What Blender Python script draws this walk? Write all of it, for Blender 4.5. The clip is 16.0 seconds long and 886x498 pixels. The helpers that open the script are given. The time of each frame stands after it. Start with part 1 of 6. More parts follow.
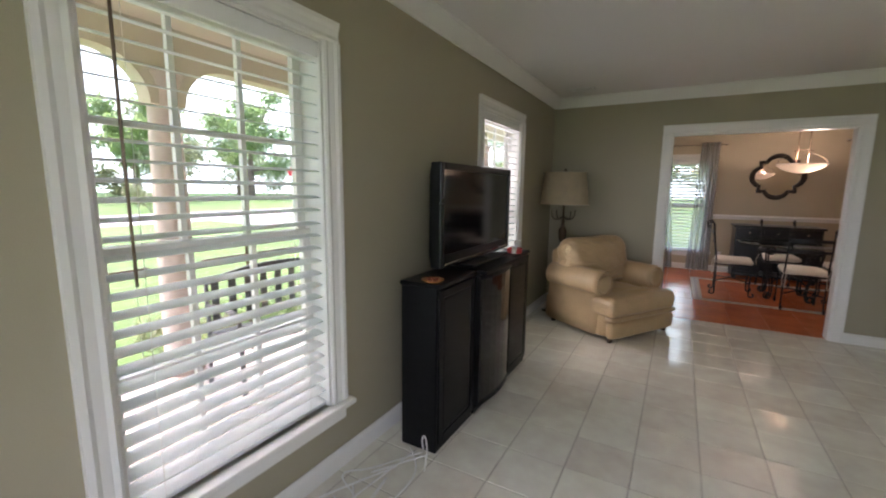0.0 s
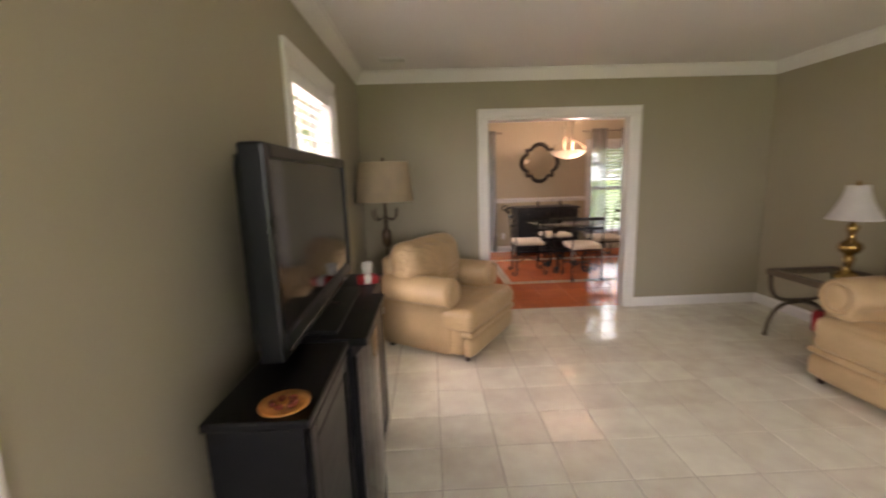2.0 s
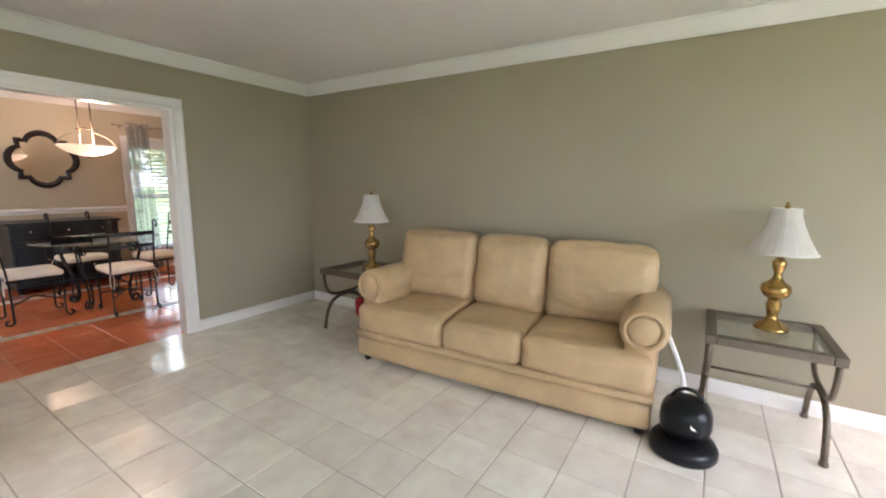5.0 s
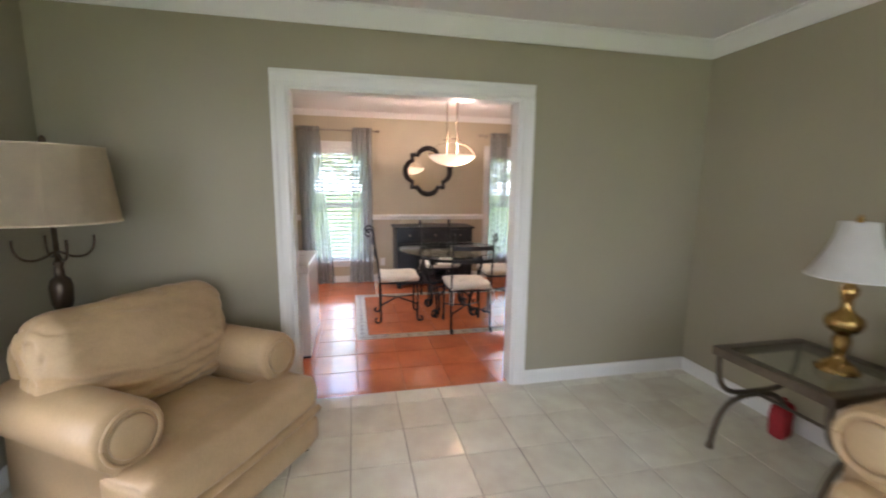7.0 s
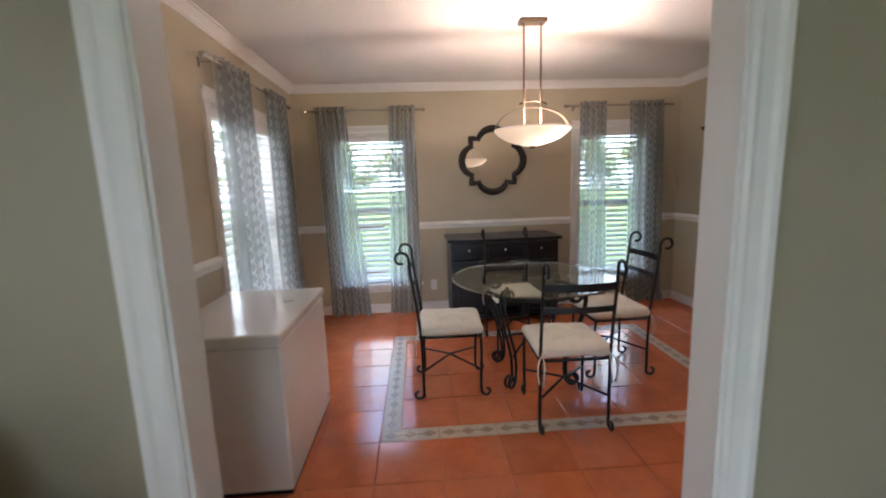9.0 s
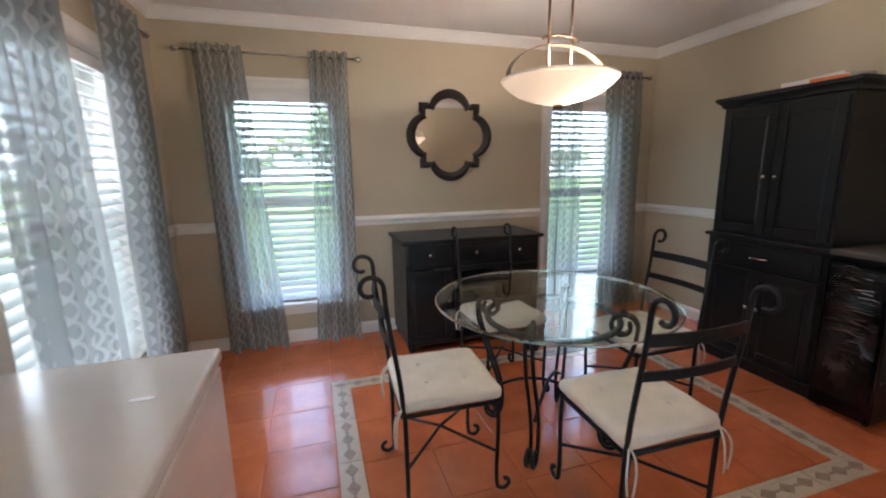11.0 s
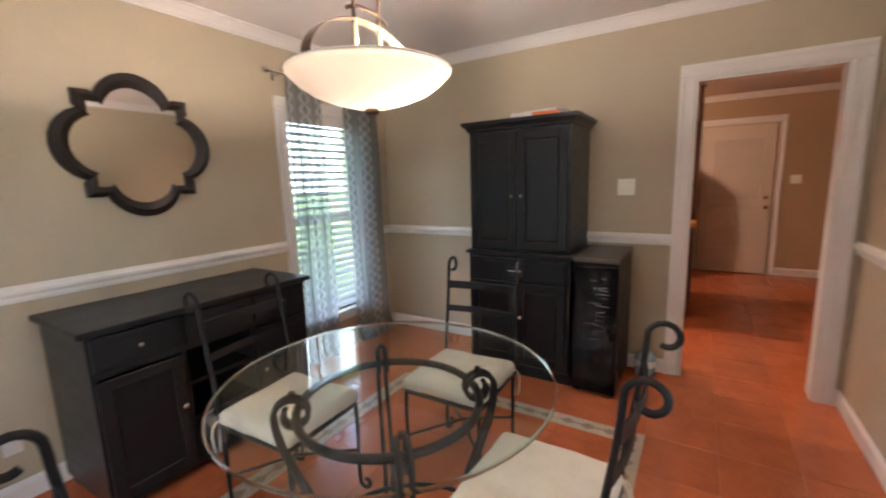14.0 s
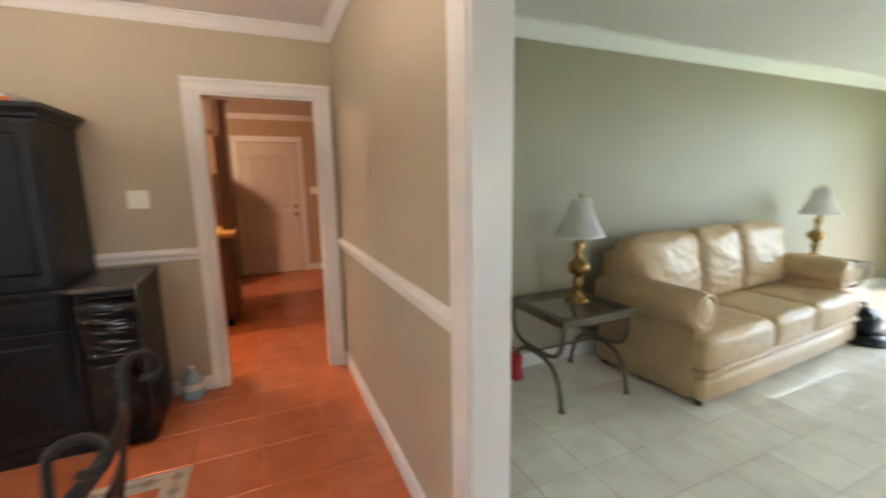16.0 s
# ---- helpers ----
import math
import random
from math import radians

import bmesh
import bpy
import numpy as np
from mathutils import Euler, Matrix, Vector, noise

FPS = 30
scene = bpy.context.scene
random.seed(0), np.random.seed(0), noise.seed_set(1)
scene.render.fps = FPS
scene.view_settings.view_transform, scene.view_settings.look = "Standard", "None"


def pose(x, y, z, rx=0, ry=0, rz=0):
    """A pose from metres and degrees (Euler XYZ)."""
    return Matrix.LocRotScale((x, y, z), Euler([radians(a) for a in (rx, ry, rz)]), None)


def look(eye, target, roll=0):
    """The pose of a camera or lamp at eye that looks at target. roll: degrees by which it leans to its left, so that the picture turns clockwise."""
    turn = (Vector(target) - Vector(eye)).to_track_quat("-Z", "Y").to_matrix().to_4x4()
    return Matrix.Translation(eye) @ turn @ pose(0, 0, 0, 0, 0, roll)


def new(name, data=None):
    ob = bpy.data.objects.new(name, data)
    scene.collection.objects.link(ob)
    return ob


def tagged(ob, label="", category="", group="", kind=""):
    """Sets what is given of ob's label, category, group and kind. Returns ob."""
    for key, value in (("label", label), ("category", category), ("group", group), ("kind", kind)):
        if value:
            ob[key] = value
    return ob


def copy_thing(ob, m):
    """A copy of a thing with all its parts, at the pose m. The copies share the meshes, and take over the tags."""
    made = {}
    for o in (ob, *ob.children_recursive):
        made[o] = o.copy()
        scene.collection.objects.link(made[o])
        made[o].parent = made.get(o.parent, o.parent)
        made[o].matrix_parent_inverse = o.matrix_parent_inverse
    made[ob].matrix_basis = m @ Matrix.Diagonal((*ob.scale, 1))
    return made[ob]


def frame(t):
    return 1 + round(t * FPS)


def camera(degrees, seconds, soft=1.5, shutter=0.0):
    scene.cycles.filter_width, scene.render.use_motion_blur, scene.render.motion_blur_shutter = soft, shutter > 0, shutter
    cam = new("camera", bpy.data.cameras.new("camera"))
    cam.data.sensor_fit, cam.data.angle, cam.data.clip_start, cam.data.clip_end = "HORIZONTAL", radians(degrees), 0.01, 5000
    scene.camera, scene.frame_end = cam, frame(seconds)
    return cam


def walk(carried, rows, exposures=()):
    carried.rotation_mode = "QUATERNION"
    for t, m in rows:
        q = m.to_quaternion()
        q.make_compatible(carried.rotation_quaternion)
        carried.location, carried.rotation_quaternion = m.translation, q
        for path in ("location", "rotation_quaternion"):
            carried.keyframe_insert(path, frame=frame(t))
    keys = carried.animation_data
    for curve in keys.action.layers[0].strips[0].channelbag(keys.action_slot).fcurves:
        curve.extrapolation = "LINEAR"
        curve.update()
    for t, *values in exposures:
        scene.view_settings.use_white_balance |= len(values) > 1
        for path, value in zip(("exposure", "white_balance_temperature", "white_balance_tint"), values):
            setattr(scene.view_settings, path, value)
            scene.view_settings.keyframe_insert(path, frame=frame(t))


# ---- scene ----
cam = camera(94.1, 16.0, soft=2.0, shutter=0.4)
PATH = [
    (0, (1.412, -5.214, 1.428), (0.434, -3.494, 1.135), 0.7),
    (0.2, (1.311, -5.144, 1.442), (0.328, -3.429, 1.138), -0.3),
    (0.5, (1.065, -4.947, 1.474), (0.351, -3.115, 1.108), -0.5),
    (1, (0.876, -4.736, 1.455), (0.236, -2.879, 1.079), -1.0),
    (1.5, (0.744, -4.479, 1.449), (0.332, -2.552, 1.104), -2.2),
    (2, (0.68, -4.31, 1.466), (0.738, -2.34, 1.123), -1.8),
    (2.5, (0.67, -4.176, 1.486), (1.402, -2.346, 1.144), -1.3),
    (3, (0.724, -4.176, 1.503), (1.983, -2.66, 1.162), 0.1),
    (3.2, (0.694, -4.187, 1.494), (2.121, -2.827, 1.158), 0.2),
    (5.3, (1.046, -3.911, 1.425), (2.707, -2.843, 1.11), 0.7),
    (5.5, (1.118, -3.807, 1.452), (2.609, -2.509, 1.147), 0.9),
    (6, (1.296, -3.466, 1.448), (2.304, -1.772, 1.113), -0.5),
    (6.5, (1.488, -3.098, 1.431), (2.331, -1.318, 1.086), -1.0),
    (7, (1.66, -2.71, 1.449), (2.083, -0.778, 1.15), 0.6),
    (7.5, (1.767, -2.309, 1.436), (1.931, -0.342, 1.114), -0.8),
    (8, (1.848, -1.882, 1.425), (2.014, 0.084, 1.096), -0.0),
    (8.5, (1.937, -1.482, 1.421), (2.003, 0.485, 1.066), -0.3),
    (9, (1.932, -1.045, 1.428), (2.049, 0.928, 1.121), -1.9),
    (9.2, (1.923, -0.878, 1.446), (2.072, 1.085, 1.095), -2.1),
    (11.3, (1.631, 0.299, 1.379), (2.321, 2.141, 1.016), -0.8),
    (11.5, (1.633, 0.436, 1.397), (2.404, 2.25, 1.054), -0.9),
    (12, (1.637, 0.61, 1.425), (2.562, 2.35, 1.083), -0.5),
    (12.5, (1.63, 0.795, 1.437), (2.749, 2.417, 1.092), -0.7),
    (13, (1.633, 0.924, 1.447), (2.941, 2.397, 1.102), -1.2),
    (13.5, (1.645, 0.946, 1.426), (3.122, 2.255, 1.102), -1.7),
    (14, (1.676, 0.933, 1.435), (3.351, 1.977, 1.112), -1.8),
    (14.5, (1.707, 0.888, 1.431), (3.564, 1.564, 1.126), -1.4),
    (15, (1.724, 0.808, 1.427), (3.68, 1.101, 1.132), -1.7),
    (15.5, (1.719, 0.769, 1.437), (3.687, 0.585, 1.131), -1.9),
    (16, (1.73, 0.677, 1.438), (3.537, -0.114, 1.113), -1.0),
]
walk(cam, [(t, look(eye, target, roll)) for t, eye, target, roll in PATH],
     [(0.0, 3.1, 6700, 33), (0.5, 3.15, 7000, 37), (1.5, 3.3, 8600, 45), (2.5, 4.1, 6900, 36), (3.0, 4.0, 6800, 34), (6.5, 4.1, 6450, 32), (8.5, 3.8, 6250, 32), (9.0, 3.6, 6100, 26), (11.5, 3.7, 5900, 22), (13.0, 3.9, 6250, 27), (13.5, 3.95, 6400, 27), (14.5, 4.2, 5800, 18), (15.5, 4.3, 5850, 15), (16.0, 4.4, 6200, 19)])

# ---- world, sun and exposure ----
world = bpy.data.worlds.new("sky")
scene.world = world
world.use_nodes = True
wn = world.node_tree.nodes
sky = wn.new("ShaderNodeTexSky")
sky.sky_type, sky.sun_disc = "NISHITA", False
sky.sun_elevation, sky.sun_rotation = radians(52), radians(250)
sky.air_density, sky.dust_density = 1.4, 4.0
wn["Background"].inputs["Strength"].default_value = 0.19
world.node_tree.links.new(sky.outputs["Color"], wn["Background"].inputs["Color"])
sun = new("sun", bpy.data.lights.new("sun", "SUN"))
sun.data.energy, sun.data.angle, sun.data.color = 0.5, radians(20), (1.0, 0.96, 0.9)
sun.matrix_world = look((-20, 8, 26), (0, 0, 0))


def bulb(name, place, watts, colour, radius=0.05):
    ob = new(name, bpy.data.lights.new(name, "POINT"))
    ob.data.energy, ob.data.color, ob.data.shadow_soft_size = watts, colour, radius
    ob.location = place
    return ob


def daylight(name, eye, target, width, height, watts):
    """Area lamp standing in for sky light in an opening, real or added."""
    ob = new(name, bpy.data.lights.new(name, "AREA"))
    ob.data.shape, ob.data.size, ob.data.size_y, ob.data.energy = "RECTANGLE", width, height, watts
    ob.matrix_world = look(eye, target)
    return ob


# Fill lamps in two unseen, added openings; they brighten the living room.
daylight("south_fill_lamp", (2.1, -6.68, 1.35), (2.1, -3.2, 0.0), 2.5, 1.75, 0.2)
# Lamp in an added west window that no view shows.
daylight("west_fill_lamp", (-0.14, -5.80, 1.21), (2.6, -5.2, 0.0), 1.0, 1.66, 0.35)
daylight("corner_window_sky", (-0.157, -1.6625, 1.21), (2.6, -1.6625, 0.9), 0.82, 1.64, 1.25)
daylight("dining_window_sky", (0.483, 2.31, 1.165), (3.2, 2.31, 0.8), 1.06, 1.6, 1.3)
WARM = (1.0, 0.84, 0.66)
bulb("pendant_bulb", (2.84, 1.785, 1.775), 4.4, WARM, 0.035)
bulb("kitchen_bulb", (6.60, 2.20, 2.37), 6.4, (1.0, 0.68, 0.42), 0.16)


# ---- materials ----
def mat(name, base, rough=0.5, metal=0.0, var=0.12, scale=4.0, bump=0.15, bscale=60.0, spec=0.5, rnd=0.0,
        coat=0.0, stretch=(1, 1, 1), depth=0.002, roughvar=0.08):
    m = bpy.data.materials.new(name)
    m.use_nodes = True
    nt = m.node_tree
    n, l = nt.nodes, nt.links
    b = n["Principled BSDF"]
    geo = n.new("ShaderNodeNewGeometry")
    mp = n.new("ShaderNodeMapping")
    mp.inputs["Scale"].default_value = stretch
    l.new(geo.outputs["Position"], mp.inputs["Vector"])
    a = n.new("ShaderNodeTexNoise")
    a.inputs["Scale"].default_value, a.inputs["Detail"].default_value = scale, 5
    l.new(mp.outputs["Vector"], a.inputs["Vector"])
    f = n.new("ShaderNodeTexNoise")
    f.inputs["Scale"].default_value, f.inputs["Detail"].default_value = bscale, 3
    l.new(mp.outputs["Vector"], f.inputs["Vector"])
    add = n.new("ShaderNodeMath")
    add.operation = "MULTIPLY_ADD"
    l.new(f.outputs["Fac"], add.inputs[0])
    add.inputs[1].default_value = 0.35
    l.new(a.outputs["Fac"], add.inputs[2])
    last = add
    if rnd:
        info = n.new("ShaderNodeObjectInfo")
        r = n.new("ShaderNodeMath")
        r.operation = "MULTIPLY_ADD"
        l.new(info.outputs["Random"], r.inputs[0])
        r.inputs[1].default_value = rnd
        l.new(add.outputs[0], r.inputs[2])
        last = r
    ramp = n.new("ShaderNodeMapRange")
    ramp.inputs["From Min"].default_value, ramp.inputs["From Max"].default_value = 0.35, 1.0 + rnd
    l.new(last.outputs[0], ramp.inputs["Value"])
    mix = n.new("ShaderNodeMix")
    mix.data_type = "RGBA"
    mix.inputs["A"].default_value = (*[c * (1 - var) for c in base], 1)
    mix.inputs["B"].default_value = (*[min(c * (1 + var), 0.95) for c in base], 1)
    l.new(ramp.outputs[0], mix.inputs["Factor"])
    l.new(mix.outputs["Result"], b.inputs["Base Color"])
    rr = n.new("ShaderNodeMapRange")
    rr.inputs["To Min"].default_value, rr.inputs["To Max"].default_value = max(rough - roughvar, 0.02), rough + roughvar
    l.new(a.outputs["Fac"], rr.inputs["Value"])
    l.new(rr.outputs[0], b.inputs["Roughness"])
    b.inputs["Metallic"].default_value = metal
    b.inputs["Specular IOR Level"].default_value = spec
    b.inputs["Coat Weight"].default_value = coat
    bp = n.new("ShaderNodeBump")
    bp.inputs["Strength"].default_value, bp.inputs["Distance"].default_value = bump, depth
    l.new(f.outputs["Fac"], bp.inputs["Height"])
    l.new(bp.outputs["Normal"], b.inputs["Normal"])
    return m


WALL = mat("greige_wall_paint", (0.368, 0.328, 0.234), 0.5, var=0.05, scale=1.2, bump=0.25, bscale=220)
# Dining walls: a lighter, warmer base colour than WALL.
WALL_D = mat("warm_beige_dining_wall", (0.50, 0.435, 0.31), 0.5, var=0.05, scale=1.2, bump=0.25, bscale=220)
WALL_K = mat("kitchen_wall_paint", (0.47, 0.335, 0.20), 0.6, var=0.05, scale=1.2, bump=0.2, bscale=220)
CEIL = mat("ceiling_paint", (0.78, 0.76, 0.73), 0.8, var=0.03, scale=1.0, bump=0.5, bscale=160)
TRIM = mat("white_trim_paint", (0.80, 0.79, 0.76), 0.40, var=0.012, scale=3, bump=0.03, bscale=120, roughvar=0.02)
GROUT = mat("grey_grout", (0.40, 0.34, 0.28), 0.9, var=0.15, bump=0.4, bscale=300)
GROUT_D = mat("pale_grout", (0.54, 0.175, 0.08), 0.9, var=0.2, bump=0.4, bscale=300)
MARBLE = mat("cream_marble_tile", (0.88, 0.78, 0.665), 0.07, var=0.24, scale=6.5, bump=0.02, bscale=12, rnd=0.35, spec=0.7, roughvar=0.04)
TERRA = mat("terracotta_tile", (0.58, 0.165, 0.062), 0.12, var=0.28, scale=5, bump=0.05, bscale=22, rnd=0.25, spec=0.6, roughvar=0.05)
BORDER = mat("beige_border_tile", (0.52, 0.44, 0.33), 0.3, var=0.15, scale=20, rnd=0.15)
BORDER_D = mat("tan_diamond_tile", (0.30, 0.22, 0.15), 0.3, var=0.25, scale=30)
LEATHER = mat("tan_leather", (0.54, 0.375, 0.21), 0.38, var=0.16, scale=5, bump=0.22, bscale=90, roughvar=0.1, spec=0.4)
BLACKWOOD = mat("black_painted_wood", (0.005, 0.005, 0.006), 0.34, var=0.3, scale=6, bump=0.12, bscale=40, stretch=(1, 1, 6), spec=0.14)
EBONY = mat("satin_black_dining_wood", (0.011, 0.012, 0.014), 0.33, var=0.3, scale=6, bump=0.04, bscale=40, stretch=(1, 1, 6), spec=0.36)
BLACKPLASTIC = mat("black_plastic", (0.006, 0.007, 0.008), 0.30, var=0.2, bump=0.05, spec=0.3)
SCREEN = mat("tv_screen", (0.006, 0.006, 0.008), 0.09, var=0.1, bump=0.0, roughvar=0.02)
DARKGLASS = mat("smoked_glass", (0.010, 0.010, 0.011), 0.06, var=0.1, bump=0.0, roughvar=0.02)
FILM = mat("crumpled_black_film", (0.004, 0.004, 0.005), 0.10, var=0.3, bump=0.5, bscale=8, depth=0.015, spec=0.14)
IRON = mat("black_wrought_iron", (0.018, 0.018, 0.019), 0.45, metal=0.4, var=0.3, scale=30, bump=0.3, bscale=120)
BRONZE = mat("antique_bronze", (0.16, 0.13, 0.095), 0.42, metal=0.6, var=0.25, scale=20, bump=0.2)
BRASS = mat("polished_brass", (0.40, 0.25, 0.085), 0.26, metal=1.0, var=0.15, scale=12, bump=0.05)
NICKEL = mat("brushed_nickel", (0.62, 0.60, 0.57), 0.25, metal=1.0, var=0.1, bump=0.05)
LAMPMETAL = mat("brown_lamp_metal", (0.12, 0.085, 0.06), 0.35, metal=0.8, var=0.2)
CUSHION = mat("cream_cotton", (0.80, 0.75, 0.65), 0.9, var=0.08, scale=12, bump=0.5, bscale=260)
SHADE_W = mat("white_pleated_shade", (0.88, 0.86, 0.82), 0.85, var=0.05, scale=14, bump=0.3, bscale=200)
SHADE_L = mat("linen_shade", (0.80, 0.68, 0.49), 0.9, var=0.1, scale=10, bump=0.5, bscale=240)
FREEZER = mat("white_enamel", (0.78, 0.77, 0.75), 0.18, var=0.03, bump=0.04, bscale=30)
VINYL = mat("white_blind_vinyl", (0.84, 0.84, 0.83), 0.4, var=0.03, bump=0.04)
CORD = mat("white_cord", (0.78, 0.77, 0.74), 0.5, var=0.05)
REDCLOTH = mat("red_fabric", (0.40, 0.025, 0.03), 0.8, var=0.25, scale=20)
ORANGE = mat("orange_card", (0.75, 0.20, 0.06), 0.6, var=0.1)
PAPER = mat("white_card", (0.75, 0.74, 0.72), 0.6, var=0.06)
PLATE = mat("orange_plate", (0.62, 0.25, 0.07), 0.35, var=0.25, scale=30)
FOOD = mat("dark_red_trinket", (0.20, 0.03, 0.015), 0.5, var=0.4, scale=60)
IVORY = mat("ivory_switch_plastic", (0.92, 0.95, 0.80), 0.3, var=0.03)
BROWNWOOD = mat("brown_cabinet_wood", (0.09, 0.035, 0.015), 0.4, var=0.35, scale=6, stretch=(6, 6, 1), bump=0.15)
BUTCHER = mat("honey_butcher_block", (0.55, 0.27, 0.06), 0.35, var=0.2, scale=10, stretch=(1, 8, 1))
DOORPAINT = mat("cream_door_paint", (0.70, 0.62, 0.52), 0.35, var=0.04)
FABRICSHADE = mat("door_roller_shade", (0.62, 0.55, 0.46), 0.85, var=0.05)
STUCCO = mat("beige_porch_paint", (0.55, 0.49, 0.40), 0.8, var=0.06, bump=0.3, bscale=120)
SIDING = mat("pinkish_column_paint", (0.50, 0.41, 0.375), 0.6, var=0.06)
CONCRETE = mat("porch_concrete", (0.36, 0.34, 0.32), 0.85, var=0.15, bump=0.5, bscale=60)
ROADM = mat("pale_road", (0.34, 0.335, 0.33), 0.85, var=0.1, scale=1.0, bump=0.4, bscale=30)
GRASS = mat("lawn_grass", (0.058, 0.125, 0.020), 0.9, var=0.4, scale=1.3, bump=1.0, bscale=40, depth=0.03)
BARK = mat("grey_bark", (0.13, 0.10, 0.075), 0.9, var=0.35, scale=8, bump=1.0, bscale=18, depth=0.02)
LEAF = mat("green_leaves", (0.12, 0.20, 0.07), 0.6, var=0.5, scale=2.0, bump=0.0)
LEAF2 = mat("olive_leaves", (0.16, 0.18, 0.09), 0.6, var=0.5, scale=2.0, bump=0.0)
HOUSEROOF = mat("grey_shingles", (0.13, 0.12, 0.115), 0.9, var=0.25, scale=8)
SIGNRED = mat("red_sign", (0.45, 0.02, 0.02), 0.4, var=0.05)
JUG = mat("blue_plastic_jug", (0.30, 0.45, 0.52), 0.15, var=0.1)
MIRRORFRAME = mat("dark_espresso_frame", (0.020, 0.014, 0.011), 0.35, var=0.35, scale=12, bump=0.2)
RUBBER = mat("dark_foot_wood", (0.03, 0.015, 0.01), 0.5, var=0.2)


def lit_through(m, share_, colour):
    """Leaves let a part of the light through."""
    nt = m.node_tree
    tl, mx = nt.nodes.new("ShaderNodeBsdfTranslucent"), nt.nodes.new("ShaderNodeMixShader")
    tl.inputs["Color"].default_value = (*colour, 1)
    mx.inputs["Fac"].default_value = share_
    nt.links.new(nt.nodes["Principled BSDF"].outputs[0], mx.inputs[1])
    nt.links.new(tl.outputs[0], mx.inputs[2])
    nt.links.new(mx.outputs[0], nt.nodes["Material Output"].inputs["Surface"])


lit_through(LEAF, 0.4, (0.22, 0.36, 0.13))
lit_through(LEAF2, 0.4, (0.26, 0.32, 0.16))
# Bench metal: a lighter grey than IRON.
BENCHMETAL = mat("dark_grey_bench_metal", (0.085, 0.09, 0.10), 0.5, metal=0.3, var=0.25, scale=20)


def glass(name, tint, rough=0.0):
    m = bpy.data.materials.new(name)
    m.use_nodes = True
    b = m.node_tree.nodes["Principled BSDF"]
    b.inputs["Base Color"].default_value = (*tint, 1)
    b.inputs["Roughness"].default_value = rough
    b.inputs["Transmission Weight"].default_value = 1.0
    b.inputs["IOR"].default_value = 1.46
    return m


def thin_pane(name, tint=(0.96, 0.98, 0.97), gloss=0.35):
    """Window glass too thin to bend light: clear, with a faint gloss."""
    m = bpy.data.materials.new(name)
    m.use_nodes = True
    nt = m.node_tree
    nt.nodes.remove(nt.nodes["Principled BSDF"])
    t, g, x, fr = [nt.nodes.new("ShaderNode" + k) for k in ("BsdfTransparent", "BsdfGlossy", "MixShader", "LayerWeight")]
    t.inputs["Color"].default_value = (*tint, 1)
    g.inputs["Roughness"].default_value = 0.02
    p, q = nt.nodes.new("ShaderNodeMath"), nt.nodes.new("ShaderNodeMath")
    p.operation, q.operation = "POWER", "MULTIPLY_ADD"
    p.inputs[1].default_value = 3.5
    q.inputs[1].default_value, q.inputs[2].default_value = gloss, 0.035
    nt.links.new(fr.outputs["Facing"], p.inputs[0])
    nt.links.new(p.outputs[0], q.inputs[0])
    nt.links.new(q.outputs[0], x.inputs["Fac"])
    nt.links.new(t.outputs[0], x.inputs[1])
    nt.links.new(g.outputs[0], x.inputs[2])
    nt.links.new(x.outputs[0], nt.nodes["Material Output"].inputs["Surface"])
    return m


TABLEGLASS = thin_pane("greenish_table_glass", (0.94, 0.975, 0.955), 0.6)
EDGEGLASS = glass("green_glass_edge", (0.62, 0.80, 0.72), 0.12)
PANE = thin_pane("window_pane")
MIRROR = mat("mirror_silver", (0.86, 0.86, 0.84), 0.03, metal=1.0, var=0.01, bump=0.0, roughvar=0.01)


def glow(name, colour, strength):
    m = bpy.data.materials.new(name)
    m.use_nodes = True
    b = m.node_tree.nodes["Principled BSDF"]
    b.inputs["Base Color"].default_value = (0, 0, 0, 1)
    b.inputs["Emission Color"].default_value = (*colour, 1)
    b.inputs["Emission Strength"].default_value = strength
    return m


# Emissive stand-in for the low overcast sky, added to light the rooms.
HAZE = glow("bright_overcast_haze", (0.74, 0.95, 1.0), 0.50)


def milk_glass():
    """The pendant's bowl: alabaster glass that the bulb inside shines through."""
    m = bpy.data.materials.new("lit_alabaster_glass")
    m.use_nodes = True
    nt = m.node_tree
    b = nt.nodes["Principled BSDF"]
    b.inputs["Base Color"].default_value = (0.66, 0.58, 0.46, 1)
    b.inputs["Roughness"].default_value = 0.3
    b.inputs["Emission Strength"].default_value = 0.012
    b.inputs["Emission Color"].default_value = (1.0, 0.80, 0.56, 1)
    tl, mx, tex, r = [nt.nodes.new("ShaderNode" + k) for k in ("BsdfTranslucent", "MixShader", "TexNoise", "MapRange")]
    tl.inputs["Color"].default_value = (0.95, 0.82, 0.64, 1)
    tex.inputs["Scale"].default_value = 9
    r.inputs["To Min"].default_value, r.inputs["To Max"].default_value = 0.032, 0.048
    nt.links.new(tex.outputs["Fac"], r.inputs["Value"])
    nt.links.new(r.outputs[0], mx.inputs["Fac"])
    nt.links.new(b.outputs[0], mx.inputs[1])
    nt.links.new(tl.outputs[0], mx.inputs[2])
    nt.links.new(mx.outputs[0], nt.nodes["Material Output"].inputs["Surface"])
    return m


BOWL = milk_glass()


